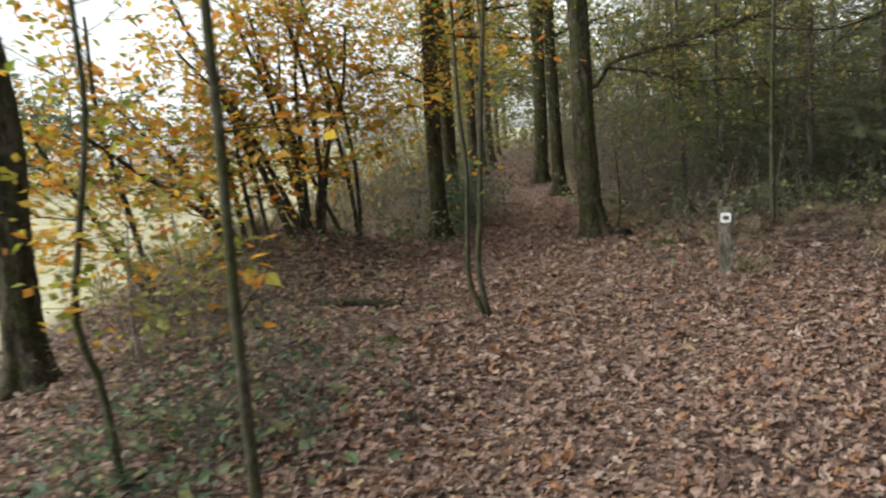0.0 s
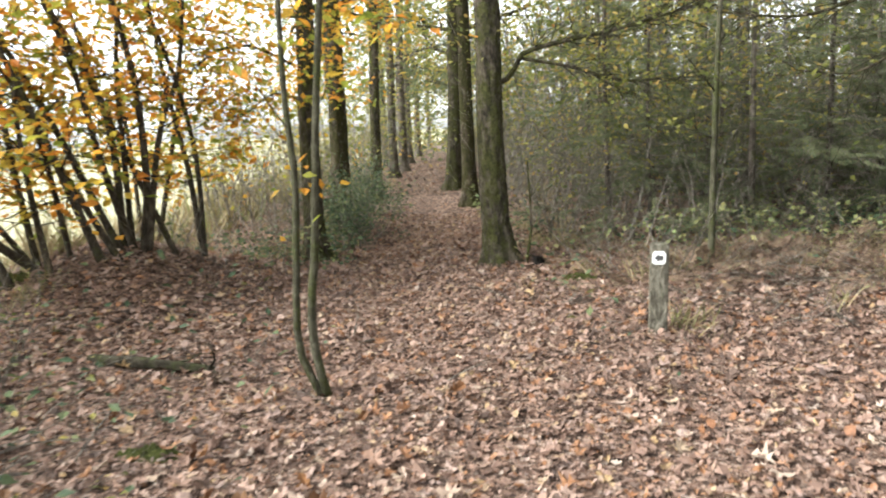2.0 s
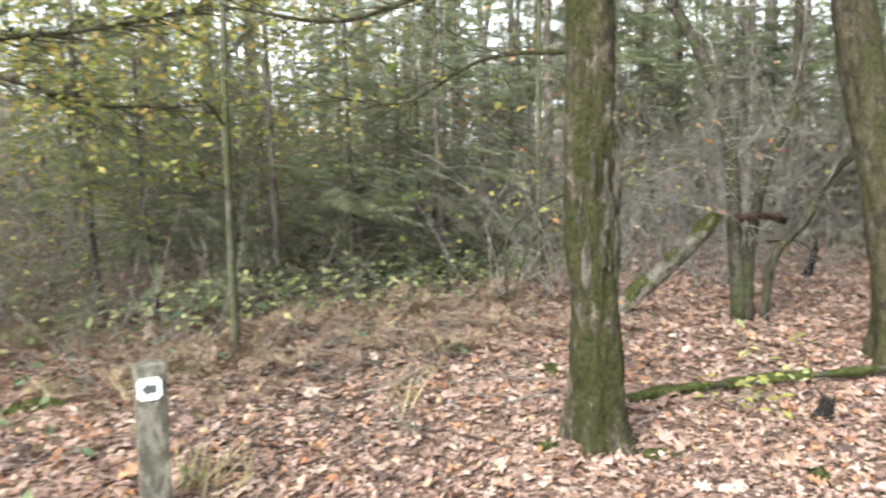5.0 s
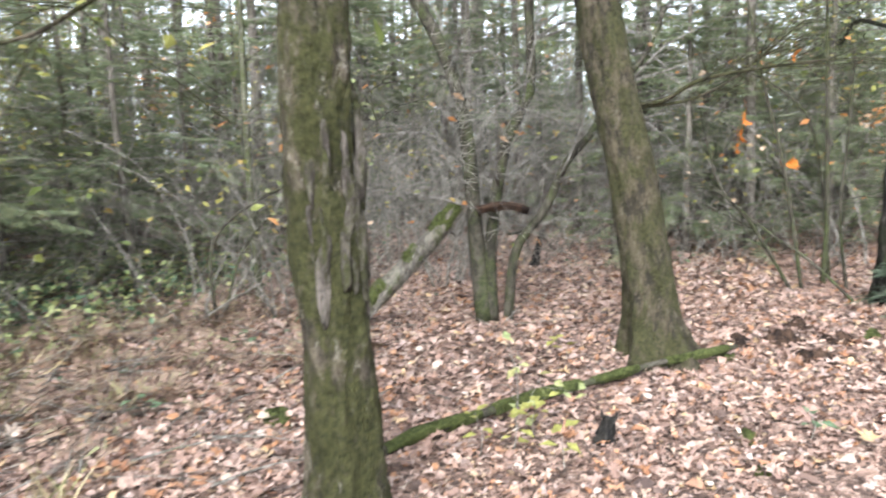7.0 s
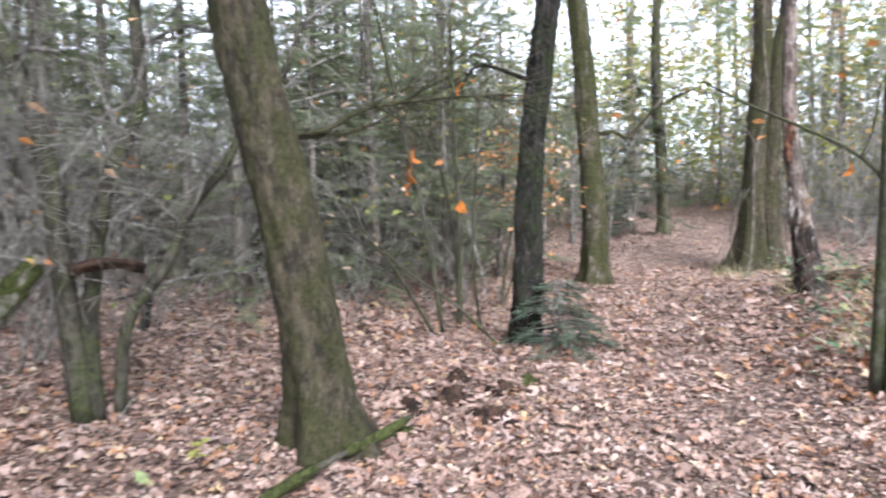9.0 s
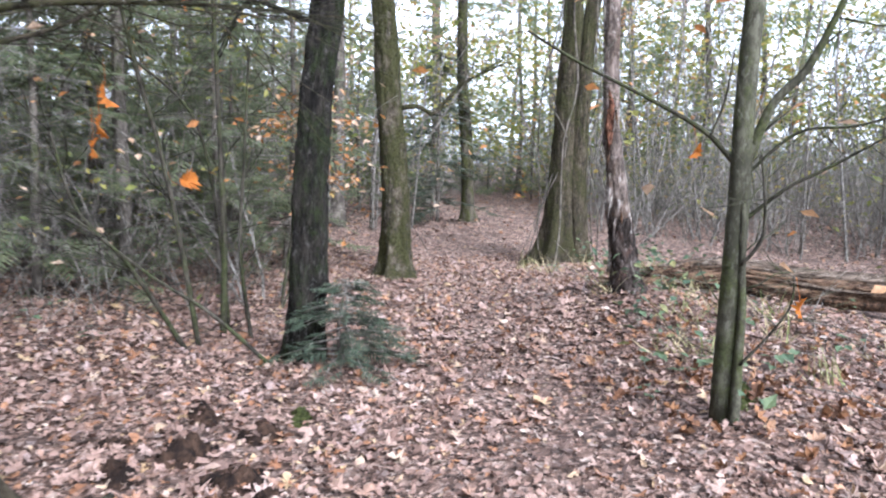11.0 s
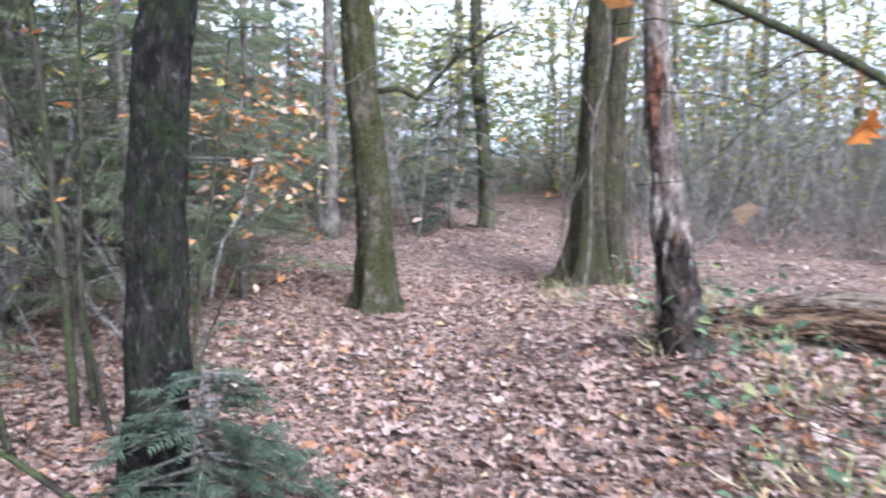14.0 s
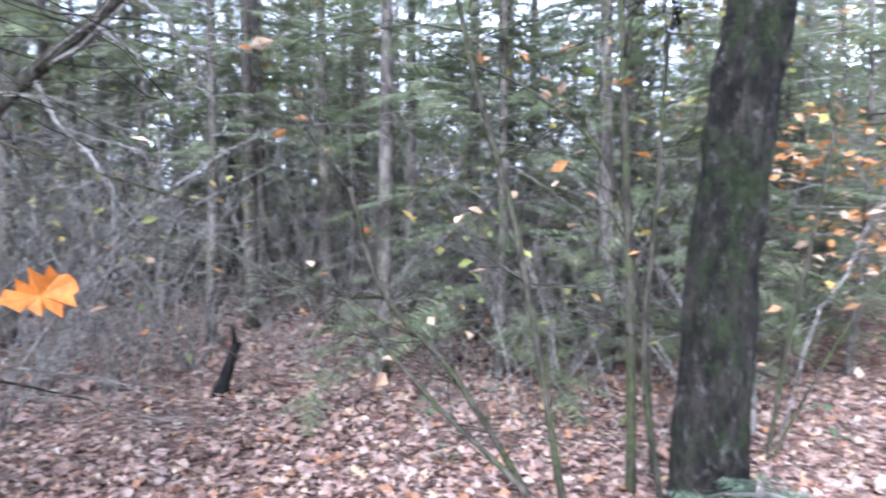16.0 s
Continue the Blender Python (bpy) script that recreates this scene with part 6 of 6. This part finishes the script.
BIG_RIM = [(0.05, -0.40), (0.15, -0.31), (0.09, -0.22), (0.25, -0.12), (0.14, -0.02), (0.33, 0.09), (0.18, 0.19), (0.27, 0.32), (0.13, 0.36), (0.11, 0.46)]
BIG_LEAVES = [rim_leaf(BIG_RIM, c, b, k, 0.015) for c, b, k in ((1.2, 0.5, 0.2), (-0.9, 0.6, -0.2), (0.6, -0.6, 0.3))]


def hanging_leaves(label, seed, regions):
    """Single large oak leaves that still hang near the path."""
    rng = np.random.default_rng(seed)
    for x, y, z, s in regions:
        g = Geo()
        ay = unit(np.array([[rng.normal(0, 0.35), rng.normal(0, 0.35), -1.0]]))
        near = LANE[np.argmin(np.hypot(LANE[:, 0] - x, LANE[:, 1] - y))]
        ax = unit(np.cross(ay, [[x - near[0] + rng.normal(0, 0.4), y - near[1] + rng.normal(0, 0.4), 0.1]])) * 1.35
        az = np.cross(ax, ay)
        g.scatter(BIG_LEAVES[rng.integers(0, 3)], np.zeros((1, 3)), ax, ay, az, [s])
        g.tube([(0, 0, 0), (0.01, 0, 0.06), (0.03, 0.01, 0.14)], [0.0012, 0.0012, 0.001], 3)
        ob = part("hanging_leaf", g, BRIGHT, None, "", False)
        ob.location = (x, y, z)
        tagged(ob, label, "leaf", "hanging leaves")


hanging_leaves("large orange oak leaf hanging from a twig", 15, [(7.69, 5.27, 1.50, 0.10), (7.70, 5.25, 1.60, 0.10), (7.68, 5.29, 1.42, 0.09), (7.9, 5.0, 2.0, 0.10), (7.72, 2.35, 0.80, 0.11), (8.22, 2.62, 1.50, 0.10)])


def curled_leaves(name, label, seed, count, cx, cy, spread, size):
    """Larger curled leaves gathered at a foot."""
    rng = np.random.default_rng(seed)
    x, y = rng.normal(cx, spread, count), rng.normal(cy, spread, count)
    g = Geo()
    ax, ay, az = turned(rng, count, 1.1)
    g.scatter(lobed(1.4, 0.8), np.stack([x, y, ground_z(x, y) + rng.uniform(0.015, 0.06, count)], -1), ax, ay, az, rng.uniform(*size, count))
    return tagged(part(name, g, RUST, None, "", False), label, "leaves", kind="stuff")


g = Geo()
g.scatter(BIG_LEAVES[0], np.zeros((1, 3)), 1.25 * unit(np.array([[-0.3, 0.35, 0.75]])), unit(np.array([[0.80, -0.36, 0.22]])), unit(np.array([[-0.4, -0.8, 0.2]])), [0.125])
g.tube([(-0.05, 0.02, -0.01), (-0.08, 0.04, 0.0), (-0.11, 0.05, 0.04)], [0.0014, 0.0012, 0.001], 3)
low_leaf = part("hanging_leaf", g, BRIGHT, None, "", False)
low_leaf.location = (7.91, 5.01, 1.30)
tagged(low_leaf, "bright orange oak leaf held out flat on a twig", "leaf", "hanging leaves")
curled_leaves("curled_leaves", "large curled rusty leaves at a young oak's foot", 41, 70, 8.2, 2.15, 0.4, (0.06, 0.12))
curled_leaves("curled_leaves", "large rusty leaves scattered beside the path", 42, 90, 9.2, 2.0, 0.75, (0.05, 0.10))
curled_leaves("curled_leaves", "orange leaves scattered near the bank", 43, 60, -0.4, 3.2, 0.9, (0.08, 0.13))


def seedling(label, at, seed, material, leaves, size, height):
    """A small plant: a thin stem and a few broad leaves held out."""
    rng = np.random.default_rng(seed)
    root = thing("seedling", (*at, gz(*at)), label, "plant", "seedlings by the path")
    ln = smooth_line([(0, 0, -0.02), (rng.normal(0, 0.02), rng.normal(0, 0.02), height * 0.5), (rng.normal(0, 0.04), rng.normal(0, 0.04), height)], 8)
    g = Geo()
    g.tube(ln, np.linspace(0.004, 0.0015, 8), 5)
    part("stem", g, BARK_TWIG, root)
    for k in range(leaves):
        a = k * 2.4 + rng.uniform(-0.4, 0.4)
        ay = unit(np.array([[np.cos(a), np.sin(a), rng.uniform(-0.4, 0.3)]]))
        ax = unit(np.cross(ay, np.array([[0.2 * rng.normal(), 0.2 * rng.normal(), 1.0]]))) * 1.15
        g = Geo()
        g.scatter(LEAF, ln[min(7, 3 + k)][None] + 0.3 * size * ay, ax, ay, np.cross(ax, ay), [size * rng.uniform(0.7, 1.2)])
        part("leaf", g, material, root, "", False)


for k, at in enumerate([(5.59, 5.82), (5.88, 5.84), (7.05, 6.23), (5.62, 5.55), (5.5, 5.94)]):
    seedling("small seedling with broad pale yellow leaves", at, 400 + k, YELLOW_GREEN, 6, 0.08, 0.20)
for k, at in enumerate([(9.7, 2.09), (9.03, 2.34), (9.03, 1.92), (9.36, 1.45), (8.98, 1.02), (10.35, 1.58), (12.58, 1.62), (10.78, 1.05), (8.65, 1.74), (11.8, 6.62), (10.87, 6.58), (10.34, 5.99), (11.99, 4.41), (12.51, 4.62), (10.44, 7.73), (8.4, 2.65), (8.8, 2.2), (10.04, 0.01), (4.93, 7.84), (5.59, 8.68), (6.13, 8.32), (6.44, 4.64), (2.13, 10.35), (1.9, 8.29), (2.23, 7.42)]):
    seedling("low green seedling among fallen leaves", at, 430 + k, GREENERY, 5, 0.085, 0.14)
